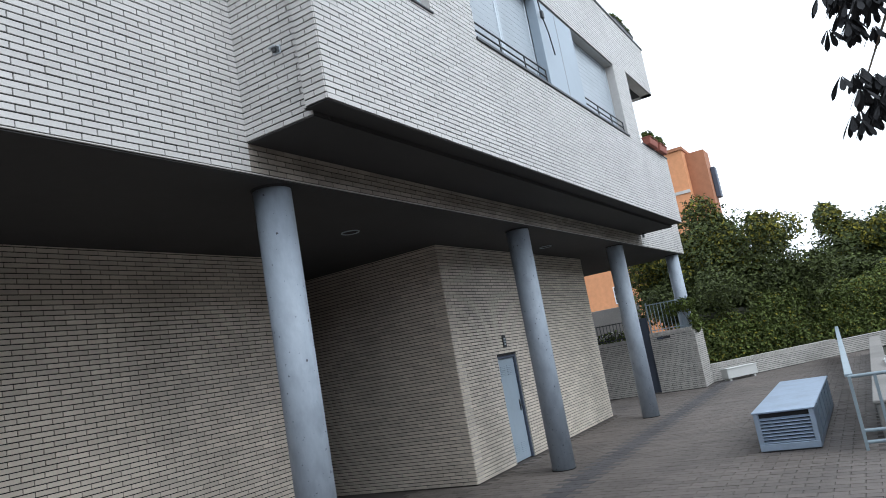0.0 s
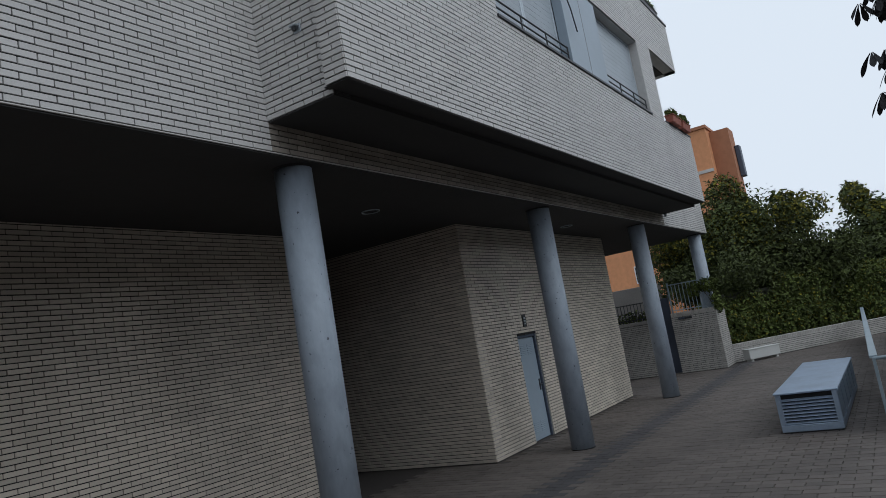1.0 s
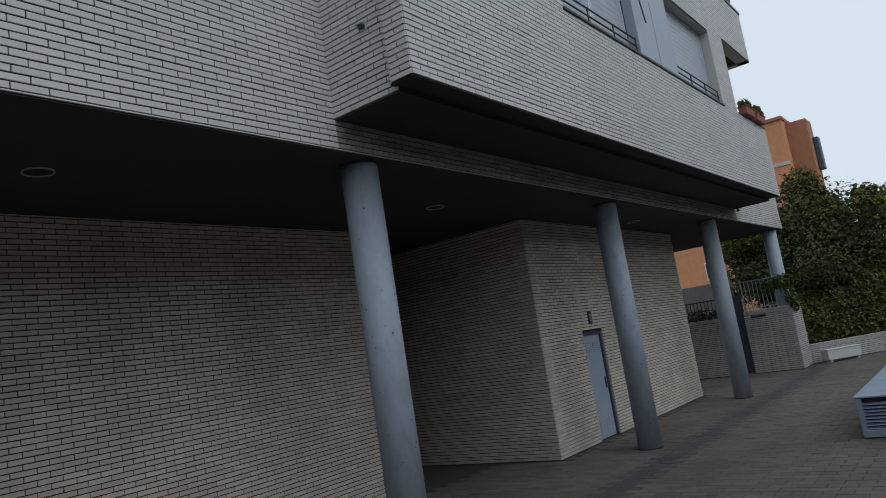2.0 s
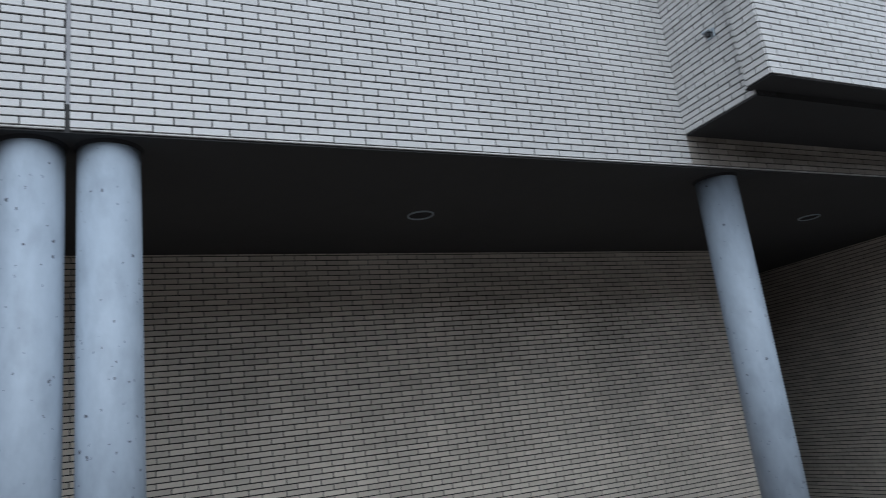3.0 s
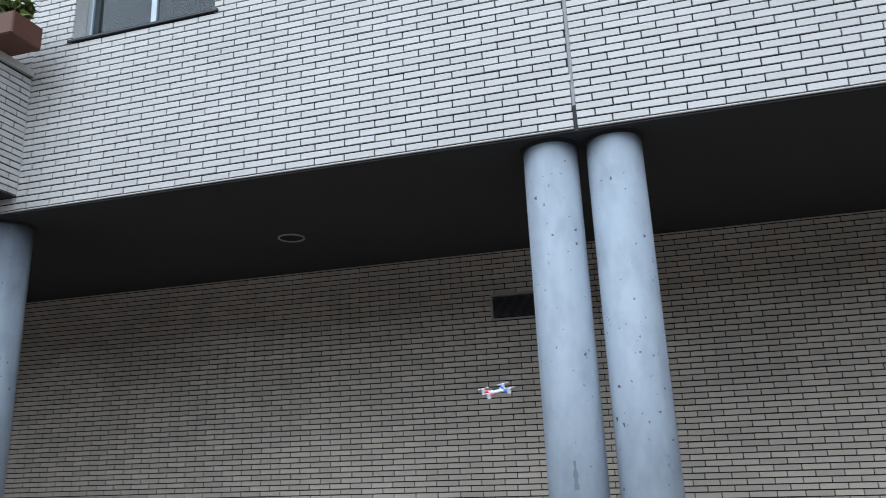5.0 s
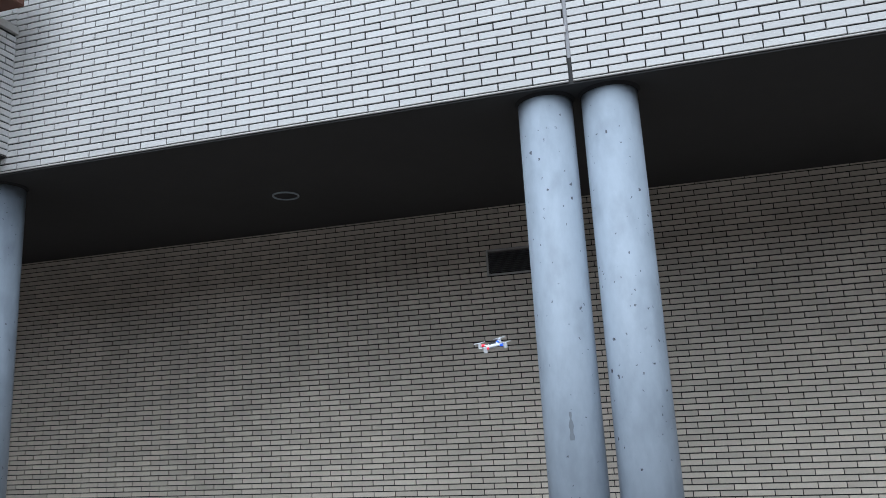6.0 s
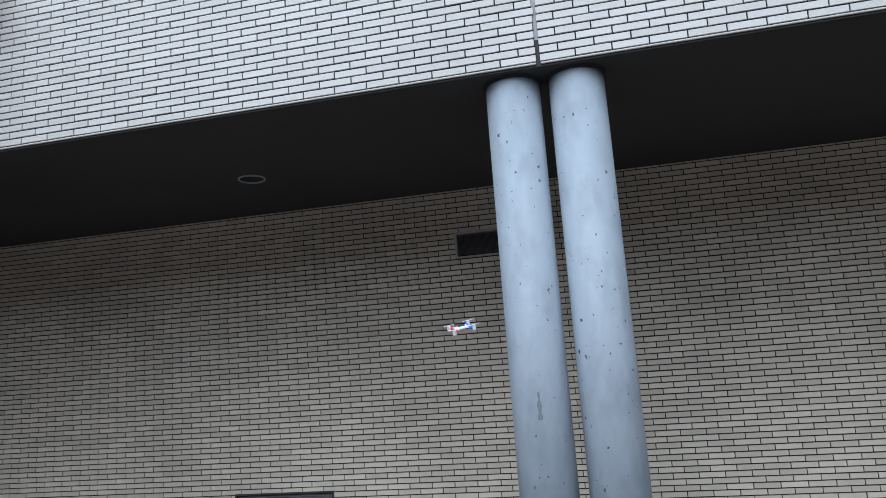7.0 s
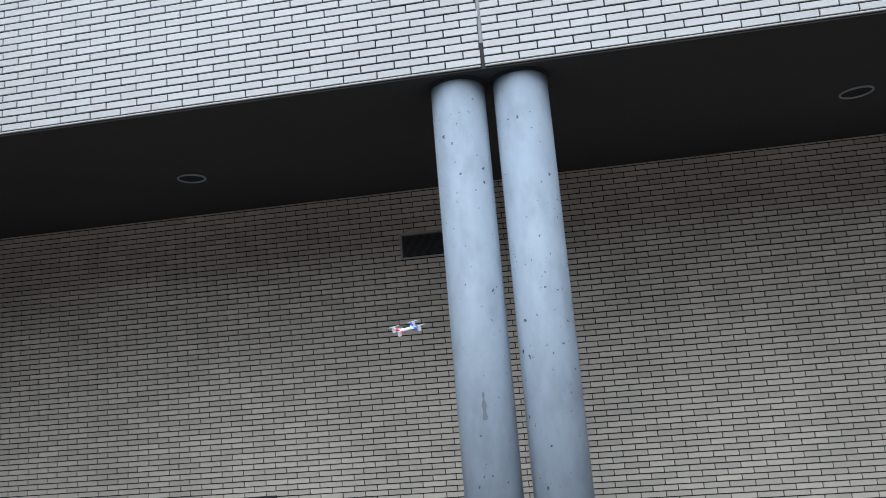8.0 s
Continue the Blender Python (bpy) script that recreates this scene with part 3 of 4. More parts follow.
wall_lamp((LEFT_X + 0.008, 4.3, 5.1), 1)


spout = thing("drain_spout", (BAY_X1 - 0.15, FY - 0.12, ZB - 0.012), "short grey drain spout under the bay", "pipe")
part("pipe", tube((0, 0, 0.0), (0, 0, -0.09), 0.035, n=14), M_ALU, spout)
part("collar", tube((0, 0, 0.0), (0, 0, -0.02), 0.05, n=14), M_BLACK, spout)


# ---------------------------------------------------------------- plants
def leaves(name, centres, count, size, mat, parent, rng, aspect=1.6, shell=0.55, label=""):
    """Many small folded leaves through ellipsoids (x, y, z, rx, ry, rz), denser towards their skins."""
    cs = np.array(centres, float)
    wt = (cs[:, 3] * cs[:, 4] * cs[:, 5]) ** 0.67
    idx = rng.choice(len(cs), count, p=wt / wt.sum())
    d = rng.normal(size=(count, 3))
    d /= np.linalg.norm(d, axis=1, keepdims=True)
    rad = 1 - shell * rng.random(count) ** 1.7
    bumpy = 1 + 0.18 * np.sin(d[:, 0] * 7 + idx) * np.sin(d[:, 1] * 6 + 2 * idx) + rng.normal(0, 0.03, count)
    p = cs[idx, :3] + d * cs[idx, 3:] * (rad * bumpy)[:, None]
    nrm = d * 0.8 + rng.normal(size=(count, 3)) * 0.6 + np.array((0, 0, 0.4))
    nrm /= np.linalg.norm(nrm, axis=1, keepdims=True)
    t = np.cross(nrm, rng.normal(size=(count, 3)))
    t /= np.linalg.norm(t, axis=1, keepdims=True)
    b = np.cross(nrm, t)
    s_ = size * (0.6 + 0.8 * rng.random(count))[:, None]
    L, Wd = t * s_ * aspect * 0.5, b * s_ * 0.5
    fold = nrm * s_ * 0.18
    v = np.stack([p - L, p + Wd * 0.9 + fold, p + L - fold, p - Wd * 0.9 + fold], 1).reshape(-1, 3)
    i4 = np.arange(count)[:, None] * 4
    f = np.concatenate([i4 + np.array((0, 1, 2)), i4 + np.array((0, 2, 3))], 1).reshape(-1, 3)
    me = bpy.data.meshes.new(name)
    me.from_pydata(v.tolist(), [], f.tolist())
    me.materials.append(mat)
    ob = new(name, me)
    if parent:
        ob.parent = parent
    if label:
        ob["label"] = label
    return ob


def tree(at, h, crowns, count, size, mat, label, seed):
    rng = np.random.default_rng(seed)
    e = thing("tree", at, label, "tree")
    crowns = [(c[0], c[1], c[2] + 0.013 * at[0], *c[3:]) for c in crowns]
    bm_ = bmesh.new()
    top = Vector((0.1, 0.1, h * 0.55))
    add_tube(bm_, (0, 0, -0.15), top, h * 0.035, h * 0.02, 12)
    for c in crowns:
        add_tube(bm_, top * (0.6 + 0.4 * rng.random()), c[:3], h * 0.013, h * 0.004, 8)
    part("trunk", bm_, M_BARK, e)
    fine = [(c[0] + rng.normal(0, c[3] * 0.6), c[1] + rng.normal(0, c[4] * 0.6), c[2] + rng.normal(0, c[5] * 0.55), c[3] * 0.42, c[4] * 0.42, c[5] * 0.38) for c in crowns for k in range(9)]
    leaves("crown", list(crowns) + fine, count, size, mat, e, rng)
    # yellower leaves on the upper clumps paint the light on the crown
    leaves("young_leaves", [f for f in fine if f[2] > np.mean([g[2] for g in fine])], count // 6, size, M_LEAF_Y, e, rng, 1.6, 0.25, "yellow green leaves that paint highlights on the upper crown")
    return e


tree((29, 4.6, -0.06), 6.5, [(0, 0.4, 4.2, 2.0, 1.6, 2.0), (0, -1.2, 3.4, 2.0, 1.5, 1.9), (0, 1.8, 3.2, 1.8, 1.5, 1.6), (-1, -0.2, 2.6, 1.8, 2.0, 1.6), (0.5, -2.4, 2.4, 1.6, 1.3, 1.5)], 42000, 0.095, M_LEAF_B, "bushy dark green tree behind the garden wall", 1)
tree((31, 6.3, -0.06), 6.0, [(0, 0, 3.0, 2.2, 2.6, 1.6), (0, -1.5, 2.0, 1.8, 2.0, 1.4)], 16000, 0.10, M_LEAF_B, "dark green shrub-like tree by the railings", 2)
tree((38, -0.2, -0.06), 7.0, [(0, 0.5, 3.1, 2.2, 1.5, 1.9), (0, -1.5, 3.2, 2.2, 1.8, 1.9), (0, -0.4, 2.0, 2.4, 2.2, 1.8)], 38000, 0.12, M_LEAF_B, "tall dense green tree beyond the hedge", 3)
# the evening light on this tree comes from its yellow leaf colour
tree((40, -4.2, -0.06), 7.5, [(0, 0.3, 3.9, 2.2, 1.9, 2.0), (0, -2.5, 3.7, 2.2, 2.2, 2.1)], 24000, 0.12, M_LEAF_Y, "tree with evening light painted in as yellow green leaves", 4)
tree((48, 3.4, -0.06), 6.0, [(0, 0, 2.5, 2.5, 2.4, 1.7), (0, 3.0, 2.4, 2.5, 2.4, 1.6), (0, -3.0, 2.6, 2.5, 2.4, 1.7)], 20000, 0.15, M_LEAF_B, "distant rounded green tree", 5)

hedge = thing("hedge", (28.9, 1.9, 0), "dense green hedge with some yellower leaves", "hedge")
hedge.rotation_euler = (0, 0, radians(47.4))
rng = np.random.default_rng(7)
hc = [(0.1 + rng.normal(0, 0.1), y, z + rng.normal(0, 0.07), 0.6, 0.55, 0.46) for y in np.arange(-10, 5.1, 0.5) for z in np.arange(0.75, 2.3 - 0.07 * y, 0.46)]
leaves("foliage", hc, 70000, 0.085, M_LEAF, hedge, rng, 1.3, 0.35)["kind"] = "stuff"
leaves("yellow_foliage", hc, 9000, 0.07, M_LEAF_Y, hedge, rng, 1.3, 0.25, "yellow green hedge leaves")["kind"] = "stuff"
bm = bmesh.new()
for y in np.arange(-10, 5.0, 0.6):
    add_tube(bm, (0.2, y, -0.1), (0.2 + rng.normal(0, 0.06), y + rng.normal(0, 0.1), 1.7), 0.03, 0.012, 6)
part("stem", bm, M_BARK, hedge)["kind"] = "stuff"
# added dark box, so gaps between the leaves look shaded
part("inner_growth", box(0.2, -10, 0.3, 0.5, 4.9, 2.2, 0.1), M_EARTH, hedge, "plain dark box standing in for the shade inside the hedge")


def chestnut_branch():
    e = thing("chestnut_tree", (7.2, -2.6, 0.02), "chestnut tree with overhanging leafy twigs, coloured near black as a silhouette", "tree")
    bm_ = bmesh.new()
    add_tube(bm_, (0, 0, -0.1), (0.1, 0, 5.2), 0.2, 0.1, 14)
    limbs = [((0.1, 0, 4.6), (-0.7, 1.6, 5.0)), ((-0.7, 1.6, 5.0), (-1.1, 2.3, 4.15)), ((-0.7, 1.6, 5.0), (-1.0, 2.2, 4.6)), ((-0.7, 1.5, 5.0), (-1.2, 2.25, 3.55)), ((0.1, 0, 5.1), (0.6, -1.0, 6.6))]
    for a, b in limbs:
        add_tube(bm_, a, b, 0.02, 0.006, 8)
    part("trunk", bm_, M_BARK, e)
    rng_ = np.random.default_rng(12)
    hubs = [(-1.2 + rng_.normal(0, 0.12), 2.16 + rng_.normal(0, 0.14), 4.2 + rng_.normal(0, 0.13)) for k in range(30)]
    hubs += [(-1.2 + rng_.normal(0, 0.1), 2.25 + rng_.normal(0, 0.11), 3.5 + rng_.normal(0, 0.15)) for k in range(24)]
    for hub in hubs:
        bm_ = bmesh.new()
        for k in range(6):
            a = 2 * math.pi * k / 6 + rng_.random()
            out = Vector((math.cos(a) * 0.9, math.sin(a) * 0.9, -0.7 - 0.5 * rng_.random())).normalized()
            side = out.cross(Vector((0, 0, 1))).normalized()
            ln = 0.10 + 0.06 * rng_.random()
            prev = None
            for s_, w_ in ((0.1, 0.002), (0.35, 0.008), (0.6, 0.019), (0.8, 0.024), (0.93, 0.017), (1.0, 0.003)):
                c = Vector(hub) + out * ln * s_ + Vector((0, 0, -0.05 * s_ * s_))
                row = [bm_.verts.new(c + side * w_), bm_.verts.new(c + Vector((0, 0, -0.006))), bm_.verts.new(c - side * w_)]
                if prev:
                    bm_.faces.new((prev[0], row[0], row[1], prev[1]))
                    bm_.faces.new((prev[1], row[1], row[2], prev[2]))
                prev = row
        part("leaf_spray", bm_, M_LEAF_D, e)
    rng2 = np.random.default_rng(13)
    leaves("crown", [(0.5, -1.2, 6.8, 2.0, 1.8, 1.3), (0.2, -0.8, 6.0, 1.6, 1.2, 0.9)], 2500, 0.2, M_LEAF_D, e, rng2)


chestnut_branch()

# ---------------------------------------------------------------- garden end
wall("wall_gate_left", (23.1, 8.5, 0), -Y3, -X, 8.5 - 6.49, 1.68, 0.25)
wall("wall_gate_right", (23.1, 6.17, 0), -Y3, -X, 6.17 - 4.8, 1.77, 0.25)
wall("wall_gate_return", (23.1, 4.8, 0), X, -Y3, 1.3, 1.77, 0.2)
SKEW = Vector((0.736, -0.677, 0))      # the low wall runs off at an angle
SKEW_N = Vector((-0.677, -0.736, 0))
wall("wall_hedge", (24.4, 4.79, 0), SKEW, SKEW_N, 5.2, 0.46, 0.25)
wall("wall_hedge_far", Vector((24.4, 4.79, 0)) + SKEW * 5.21, SKEW, SKEW_N, 4.0, 0.5, 0.25)


def coping(name, x, y0, y1, z, turn=0.0):
    """A row of bricks on edge along the top of a garden wall."""
    e = thing(name, (x, y0, z), "row of pale bricks on edge capping the wall", "trim", "", ST)
    e.rotation_euler = (0, 0, radians(turn))
    n_ = int((y0 - y1) / 0.066)
    me = None
    for k in range(n_):
        if me is None:
            ob = part("brick", box(-0.02, -0.061, 0.004, 0.25, -0.004, 0.11, 0.003), M_GARDEN, e)
            me = ob.data
        else:
            ob = new("brick", me)
            ob.parent = e
        ob.location = (0, -k * 0.066, 0)


coping("trim_coping_1", 23.1, 8.5, 6.5, 1.68)
coping("trim_coping_2", 23.1, 6.17, 4.79, 1.77)
coping("trim_coping_3", 24.4, 4.79, -0.4, 0.46, 47.4)


def fence(y0, y1, z0, z1, label):
    e = thing("fence", (23.24, y0, z0), label, "fence")
    for z in (0.06, z1 - z0 - 0.04):
        part("rail", box(-0.015, y1 - y0, z, 0.015, 0, z + 0.03, 0.003), M_RAIL if z1 > 2.5 else M_BLACK, e)
    n_ = max(2, int(abs(y1 - y0) / 0.11))
    for k in range(n_ + 1):
        y = (y1 - y0) * k / n_
        r_ = 0.022 if k in (0, n_) else 0.01
        part("post" if r_ > 0.02 else "bar", box(-r_, y - r_, 0, r_, y + r_, z1 - z0 + (0.05 if r_ > 0.02 else 0)), M_RAIL if z1 > 2.5 else M_BLACK, e)


fence(8.45, 6.53, 1.79, 2.4, "black metal bar fence on the garden wall")
fence(6.12, 4.84, 1.88, 2.8, "grey metal bar fence with climbing vine")
vine = thing("vine", (23.24, 4.82, 1.88), "green climbing vine over the grey fence", "vine")
leaves("foliage", [(0, 0.1, 0.7, 0.15, 0.35, 0.2), (0, -0.05, 0.4, 0.12, 0.12, 0.45), (0, 0.5, 0.62, 0.1, 0.25, 0.2), (0.1, -0.1, 0.1, 0.15, 0.15, 0.3)], 700, 0.08, M_LEAF, vine, np.random.default_rng(21))
part("stem", tube((0, 0, 0), (0, 0.3, 0.7), 0.012, 0.006, 6), M_BARK, vine)
flowers = thing("flowering_shrub", (23.5, 7.4, 0), "shrub with white flowers behind the fence", "shrub")
part("stem", tube((0, 0, -0.05), (0, 0, 2.0), 0.03, 0.01, 6), M_BARK, flowers)
leaves("foliage", [(0, 0, 1.8, 0.2, 0.7, 0.35)], 500, 0.08, M_LEAF, flowers, np.random.default_rng(22))
leaves("blossom", [(-0.05, 0, 1.92, 0.2, 0.7, 0.2)], 120, 0.07, M_FLOWER, flowers, np.random.default_rng(23), 1.0)
slot = thing("letter_slot", (23.09, 5.83, 1.65), "dark narrow letter slot plate on garden wall", "letter box")
part("plate", box(-0.02, -0.3, 0, 0, 0.12, 0.07, 0.004), M_BLACK, slot)
part("flap", box(-0.028, -0.08, 0.01, -0.02, 0.1, 0.06, 0.002), M_GATE, slot)
gate = thing("metal_gate", (23.2, 6.33, 0), "narrow dark blue grey metal garden gate, closed", "gate")
part("gate_leaf", box(0, -0.148, 0.02, 0.04, 0.148, 2.4, 0.006), M_GATE, gate)
part("handle", tube((-0.04, 0.08, 1.0), (-0.04, 0.08, 1.15), 0.012), M_BLACK, gate)
for s_ in (-1, 1):
    part("post", box(-0.02, s_ * 0.153 - 0.005, 0, 0.06, s_ * 0.153 + 0.005, 2.5), M_GATE, gate)
shed = thing("garden_wall", (27.0, 9.2, -0.06), "grey rendered wall behind the garden", "wall")
part("face", box(0, -1.8, 0, 0.25, 3.4, 3.1, 0.01), M_PLAZA, shed)

trough = thing("planter_trough", (24.5, 4.0, -0.012), "long white trough planter on small feet", "planter")
trough.rotation_euler = (0, 0, radians(47.4))
bm = box(-0.16, -0.57, 0.08, 0.16, 0.57, 0.38, 0.012)
part("body", bm, M_WHITE, trough)
part("rim", box(-0.175, -0.585, 0.37, 0.175, 0.585, 0.4, 0.006), M_WHITE, trough)
for y in (-0.46, 0.46):
    part("foot", box(-0.13, y - 0.04, 0.0, 0.13, y + 0.04, 0.08, 0.006), M_WHITE, trough)


def louvre_box():
    w, d, h = 4.1, 0.82, 0.6
    e = thing("ventilation_unit", (11.55, 1.03, -0.012), "long low galvanised ventilation box with louvred sides", "vent")
    part("base", box(0.02, 0.02, 0.0, w - 0.02, d - 0.02, 0.03), M_BLACK, e)
    part("lower_panel", box(0, 0, 0.03, w, d, 0.13, 0.006), M_METAL, e)
    part("inner_core", box(0.05, 0.05, 0.13, w - 0.05, d - 0.05, h - 0.03), M_DARK, e)
    for x, y in ((0, 0), (w - 0.09, 0), (0, d - 0.07), (w - 0.09, d - 0.07)):
        part("corner_post", box(x, y, 0.13, x + 0.09, y + 0.07, h - 0.03, 0.004), M_METAL, e)
    part("lid", box(-0.02, -0.02, h - 0.03, w + 0.02, d + 0.02, h, 0.008), M_METAL, e, "sheet metal lid reflecting the sky")
    for k in range(8):
        z = 0.155 + k * 0.047
        for x in (0.0, w):
            bm_ = box(-0.022, 0.07, -0.004, 0.022, d - 0.07, 0.004)
            bmesh.ops.rotate(bm_, verts=bm_.verts, matrix=Matrix.Rotation(radians(-40 if x == 0 else 40), 3, "Y"))
            bmesh.ops.translate(bm_, verts=bm_.verts, vec=(x + (0.02 if x == 0 else -0.02), 0, z))
            part("slat", bm_, M_METAL, e)
    for k in range(6):
        x0 = 0.13 + k * 0.655
        for y in (0.0, d):
            part("side_panel", box(x0, min(y, y * 0.99), 0.15, x0 + 0.55, max(y, 0.012) if y == 0 else y + 0.004, h - 0.06, 0.003), M_METAL, e)


louvre_box()


def railing():
    a, b = Vector((11.15, 0.47, 0)), Vector((27.4, 1.14, 0))
    d = (b - a).normalized()
    n_ = Vector((d.y, -d.x, 0))
    e = thing("railing", a, "grey blue painted steel guard railing with solid lower panel", "railing")
    ln = (b - a).length
    bm_ = bmesh.new()
    add_box(bm_, 0, -0.05, 0.97, ln, 0.05, 1.01, 0.006)
    bmesh.ops.rotate(bm_, verts=bm_.verts, matrix=Matrix.Rotation(math.atan2(d.y, d.x), 3, "Z"))
    part("top_rail", bm_, M_RAIL, e)
    for k in range(8):
        p_ = d * (ln * k / 7)
        part("post", box(p_.x - 0.03, p_.y - 0.02, -0.012, p_.x + 0.03, p_.y + 0.02, 0.98, 0.004), M_RAIL, e)
    for k in range(7):
        p0, p1 = d * (ln * k / 7 + 0.05), d * (ln * (k + 1) / 7 - 0.05)
        bm_ = bmesh.new()
        for z in (0.12, 0.85):
            add_tube(bm_, (p0.x, p0.y, z), (p1.x, p1.y, z), 0.016, n=8)
        part("mid_rail", bm_, M_RAIL, e)
        bm_ = box(p0.length, -0.006, 0.1, p1.length, 0.006, 0.92, 0.003)
        bmesh.ops.rotate(bm_, verts=bm_.verts, matrix=Matrix.Rotation(math.atan2(d.y, d.x), 3, "Z"))
        part("sheet_panel", bm_, M_RAIL, e, "plain steel infill sheet")
    # return leg that closes the near end
    for z in (0.1, 0.25, 0.97):
        part("cross_rail", tube((0, 0, z), tuple(n_ * 1.6 + Vector((0.0, 0, z))), 0.024, n=10), M_RAIL, e)
    for k in (0.3, 1.0, 1.6):
        p_ = n_ * k
        part("post", box(p_.x - 0.02, p_.y - 0.02, -0.07, p_.x + 0.02, p_.y + 0.02, 0.96, 0.004), M_RAIL, e)


railing()
para = thing("ramp_parapet", (11.8, 0.24, -0.06), "grey concrete ramp parapet beside the railing", "parapet")
part("body", box(0, -0.22, 0, 15.0, 0.02, 0.55, 0.02), M_PLAZA, para)
part("capping", box(-0.03, -0.25, 0.55, 15.03, 0.05, 0.6, 0.012), M_PLAZA, para)
bundle = thing("plastic_sheeting", (17.2, -0.2, -0.06), "crumpled white plastic sheeting piled by the parapet", "sheeting")
bm = bmesh.new()
bmesh.ops.create_icosphere(bm, subdivisions=4, radius=1.0)
for v in bm.verts:
    k = 0.75 + 0.4 * noise.noise(v.co * 2.3) + 0.15 * noise.noise(v.co * 7)
    v.co = Vector((v.co.x * 1.5 * k, v.co.y * 0.35 * k, max(0.0, 0.45 + v.co.z * 0.4 * k)))
part("sheet", bm, M_WHITE, bundle)

# ---------------------------------------------------------------- far buildings
ob_ = thing("apartment_building", (60, 10.2, -0.06), "orange brick apartment building rising behind trees", "building")
part("wall", box(0, 0, 0, 12, 26, 15.8), M_ORANGE, ob_)
# the wing's shade is in its browner colour
part("wing", box(1.2, -1.5, 0, 3.4, -0.004, 15.6), M_ORANGE_SHADE, ob_, "brick wing with its shade painted as a browner orange")
part("balcony", box(2.4, -1.9, 11.6, 3.3, -1.51, 14.2, 0.05), M_GATE, ob_)
part("roof", box(-0.15, -0.1, 15.8, 12.1, 26.1, 16.05), M_ORANGE_SHADE, ob_)
part("cornice", box(-0.08, -0.01, 12.2, 0.0, 26, 12.45), M_STONE, ob_)
for y in (3.0, 7.4, 11.6, 15.8, 20.0):
    for z in (1.5, 4.5, 7.5, 12.6):
        w_ = part("window", box(-0.06, y - 0.6, z, 0.0, y + 0.6, z + 1.5, 0.02), M_PLASTIC, ob_)
        part("pane", box(-0.08, y - 0.5, z + 0.1, -0.06, y + 0.5, z + 1.4), M_DARK, w_)

# ---------------------------------------------------------------- plants on the building
def flower_box(x, y, z, w, mat, lab, seed, count=260, mleaf=None):
    e = thing("flower_box", (x, y, z), lab, "flower box", "")
    bm_ = box(0, -0.1, 0, w, 0.1, 0.17, 0.012)
    for v in bm_.verts:
        if v.co.z < 0.08:
            v.co.y *= 0.8
    part("trough", bm_, mat, e)
    part("rim", box(-0.012, -0.115, 0.165, w + 0.012, 0.115, 0.19, 0.006), mat, e)
    leaves("foliage", [(w * 0.3, 0, 0.26, w * 0.3, 0.12, 0.13), (w * 0.7, 0, 0.24, w * 0.3, 0.12, 0.1)], count, 0.06, mleaf or M_LEAF, e, np.random.default_rng(seed), 1.8)


flower_box(17.0, BAY_Y - 0.05, 6.33, 0.75, M_TERRA, "terracotta flower box on the loggia sill", 31)
flower_box(17.95, BAY_Y - 0.05, 6.33, 0.75, M_TERRA, "terracotta flower box with sparse plants", 32)
flower_box(16.9, BAY_Y + 0.12, ZT + 0.06, 1.7, M_BLACK, "long dark roof planter with pale shrubs", 33, 500)
bp = thing("balcony_planter", (LEFT_X - 1.4, FY - 0.42, ZL + 1.22), "brown planter with grey green plants on coping", "planter")
part("trough", box(0, -0.16, 0, 1.75, 0.16, 0.22, 0.012), M_BROWN, bp)
leaves("foliage", [(0.5, 0, 0.36, 0.5, 0.16, 0.2), (1.3, 0, 0.34, 0.45, 0.16, 0.18)], 900, 0.06, M_LEAF, bp, np.random.default_rng(34), 2.4)
opening_room("wall_room_3", -7.4, -5.7, 5.64, 7.64, FY + 0.31)


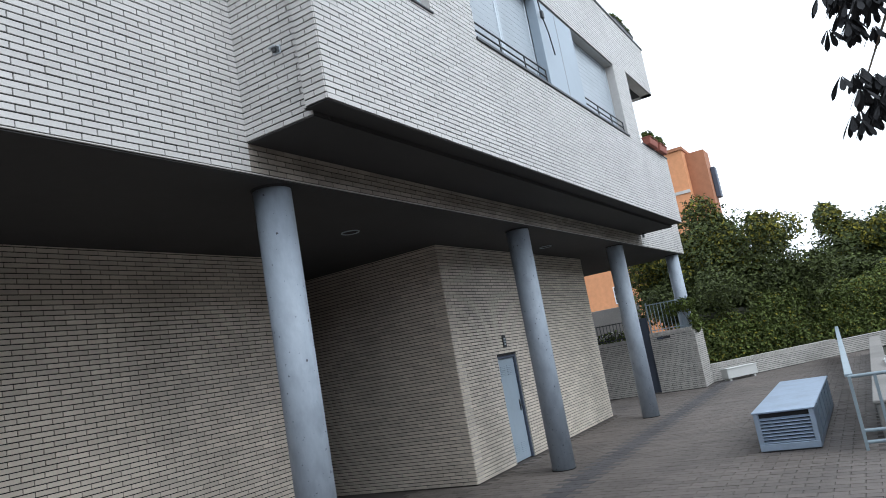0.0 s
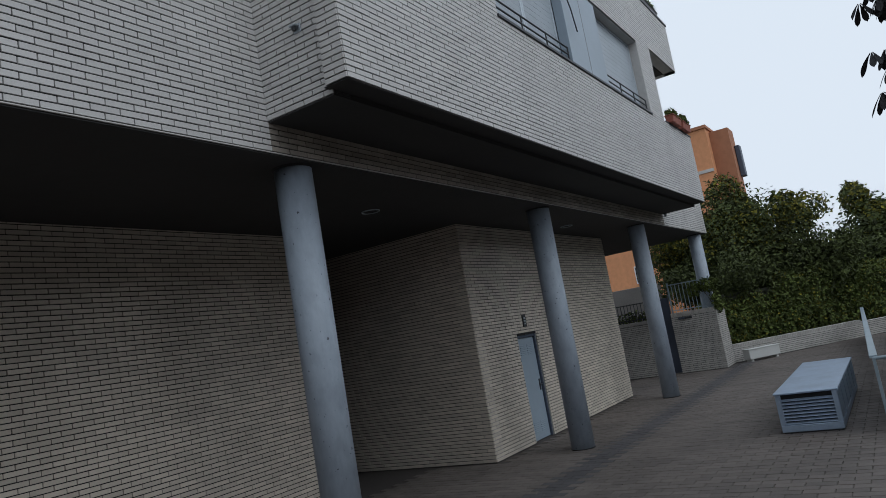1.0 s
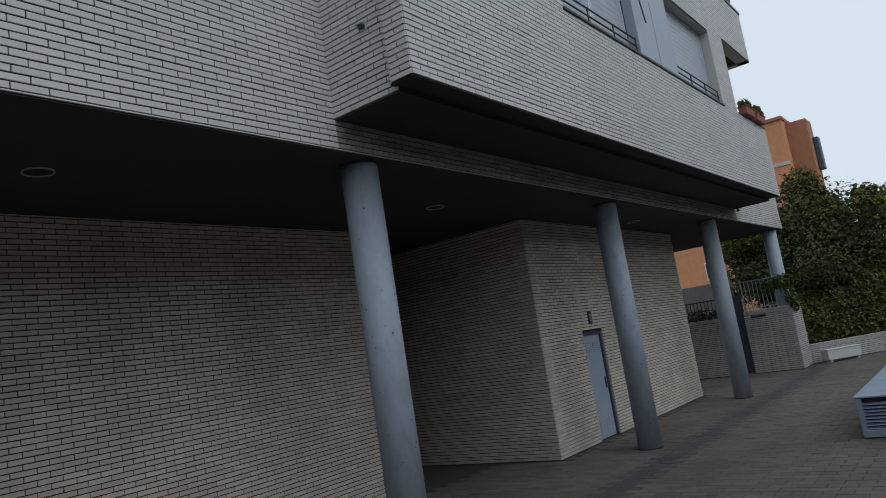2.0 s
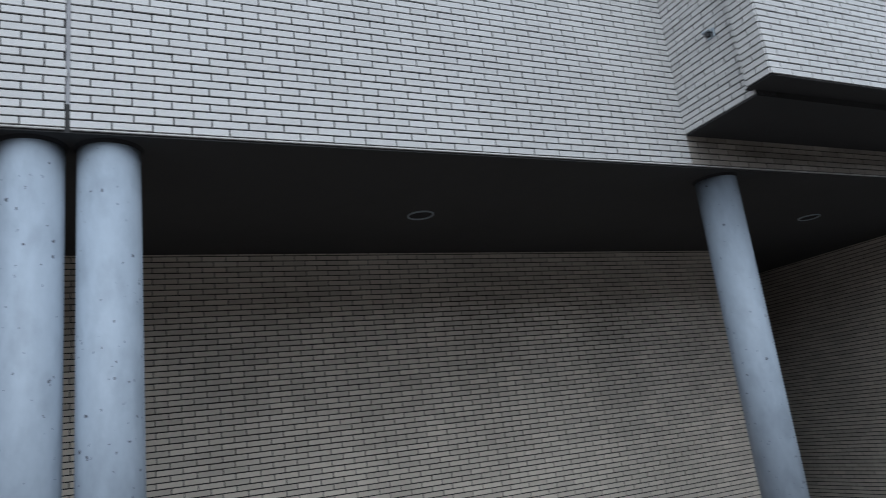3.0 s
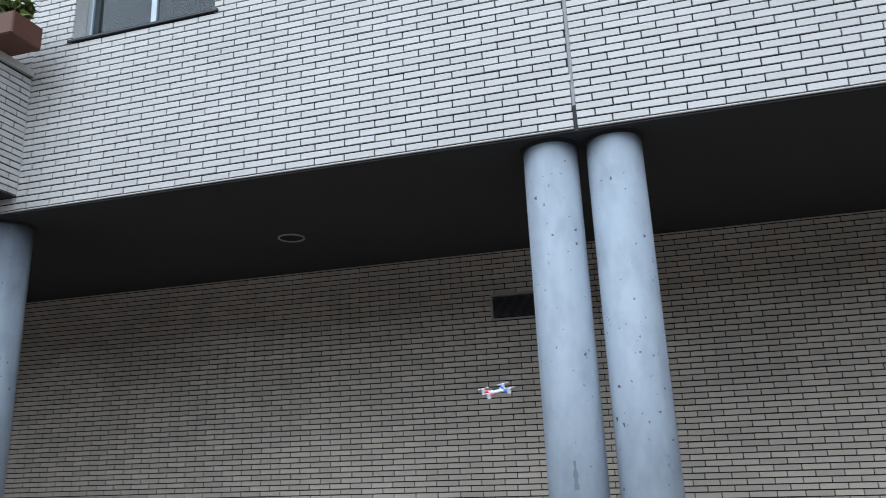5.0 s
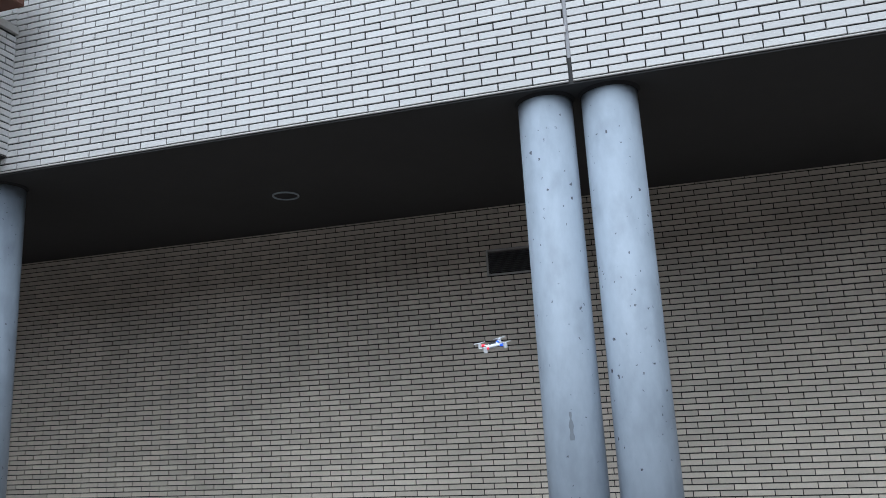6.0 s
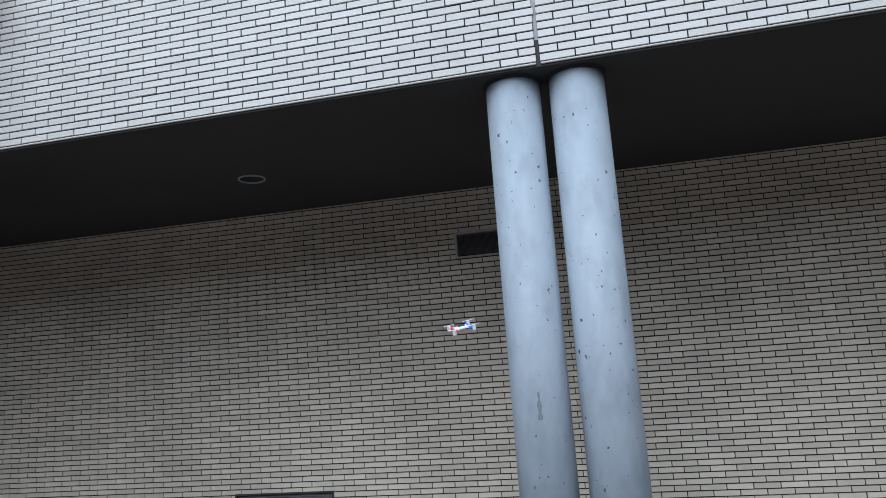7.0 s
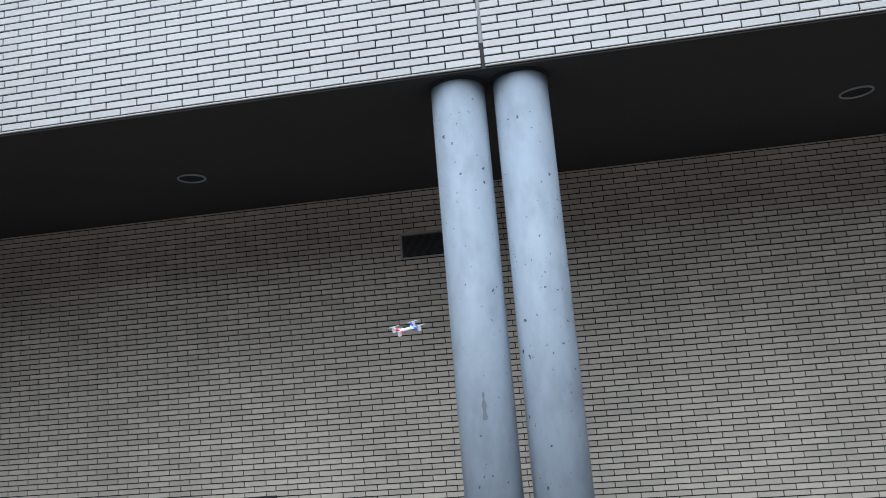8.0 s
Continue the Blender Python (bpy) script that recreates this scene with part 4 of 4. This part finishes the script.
# ---------------------------------------------------------------- toy drone
def drone(at, turn):
    e = thing("toy_drone", at, "small white quadcopter toy with red and blue lights", "drone")
    e.rotation_euler = turn
    e.scale = (1.05, 1.05, 1.05)
    bm_ = bmesh.new()
    bmesh.ops.create_uvsphere(bm_, u_segments=16, v_segments=10, radius=1.0, matrix=Matrix.Diagonal((0.038, 0.022, 0.013, 1)))
    part("body", bm_, M_PLASTIC, e, "", True)
    part("canopy", box(-0.018, -0.012, 0.008, 0.02, 0.012, 0.016, 0.004), M_BLACK, e)
    for sx, sy in ((1, 1), (1, -1), (-1, 1), (-1, -1)):
        tip = Vector((sx * 0.055, sy * 0.05, 0.002))
        part("arm", tube((sx * 0.015, sy * 0.01, 0), tuple(tip), 0.005, 0.004, 8), M_PLASTIC, e)
        part("light", tube(tuple(tip * 0.6), tuple(tip * 0.82), 0.0065, n=8), M_LED_R if sx < 0 else M_LED_B, e)
        part("motor_pod", tube(tuple(tip - Vector((0, 0, 0.014))), tuple(tip + Vector((0, 0, 0.012))), 0.011, 0.009, 12), M_PLASTIC, e)
        bm_ = bmesh.new()
        add_box(bm_, tip.x - 0.032, tip.y - 0.004, tip.z + 0.013, tip.x + 0.032, tip.y + 0.004, tip.z + 0.0145)
        part("rotor", bm_, M_PLASTIC, e)


drone((-0.77, 3.9, 2.37), (radians(18), radians(-12), radians(25)))


# ---------------------------------------------------------------- paving and brickwork, last
def lay_pavers():
    rng_ = np.random.default_rng(9)
    px_, py_, g = 0.155, 0.31, 0.006
    rest = {False: ([], []), True: ([], [])}
    me, count = None, 0
    for i in range(-166, int(28.6 / px_)):
        x = 0.0 + i * px_
        off = (i % 2) * py_ / 2
        for j in range(-1 if x > 10.8 else -46, int(7.6 / py_)):
            y = 0.5 + j * py_ + off
            if y + py_ > WY or x > 22.8 and y > 4.4 or x > 24.2 and y > 4.6 - (x - 24.2) * 0.92 or (y + py_ > DY and x < 18.6 and x + px_ > DOOR_X - 0.1):
                continue
            band = 4.1 < y + py_ / 2 < 4.6
            z = rng_.normal(-0.001, 0.0012)
            if not band and count < 300 and 10.6 < x < 14.0 and 2.4 < y < 4.0:
                if me is None:
                    bm_ = box(0, 0, -0.02, px_ - g, py_ - g, 0.0, 0.004)
                    ob = part("paver", bm_, M_PAVER, pave)
                    me = ob.data
                else:
                    ob = new("paver", me)
                    ob.parent = pave
                ob.location = (x, y, z)
                count += 1
                continue
            V, F = rest[band]
            b0, c = len(V), 0.004
            x1, y1 = x + px_ - g, y + py_ - g
            V += [(x, y, -0.012), (x1, y, -0.012), (x1, y1, -0.012), (x, y1, -0.012), (x + c, y + c, z), (x1 - c, y + c, z), (x1 - c, y1 - c, z), (x + c, y1 - c, z)]
            F += [tuple(b0 + k for k in q) for q in FACES]
    for band, (V, F) in rest.items():
        m_ = bpy.data.meshes.new("pavers")
        m_.from_pydata(V, [], F)
        m_.materials.append(M_PAVER_DARK if band else M_PAVER)
        o_ = new("dark_paver_band" if band else "pavers", m_)
        o_.parent = pave
        o_["kind"] = "stuff"


lay_pavers()
lay_bricks()
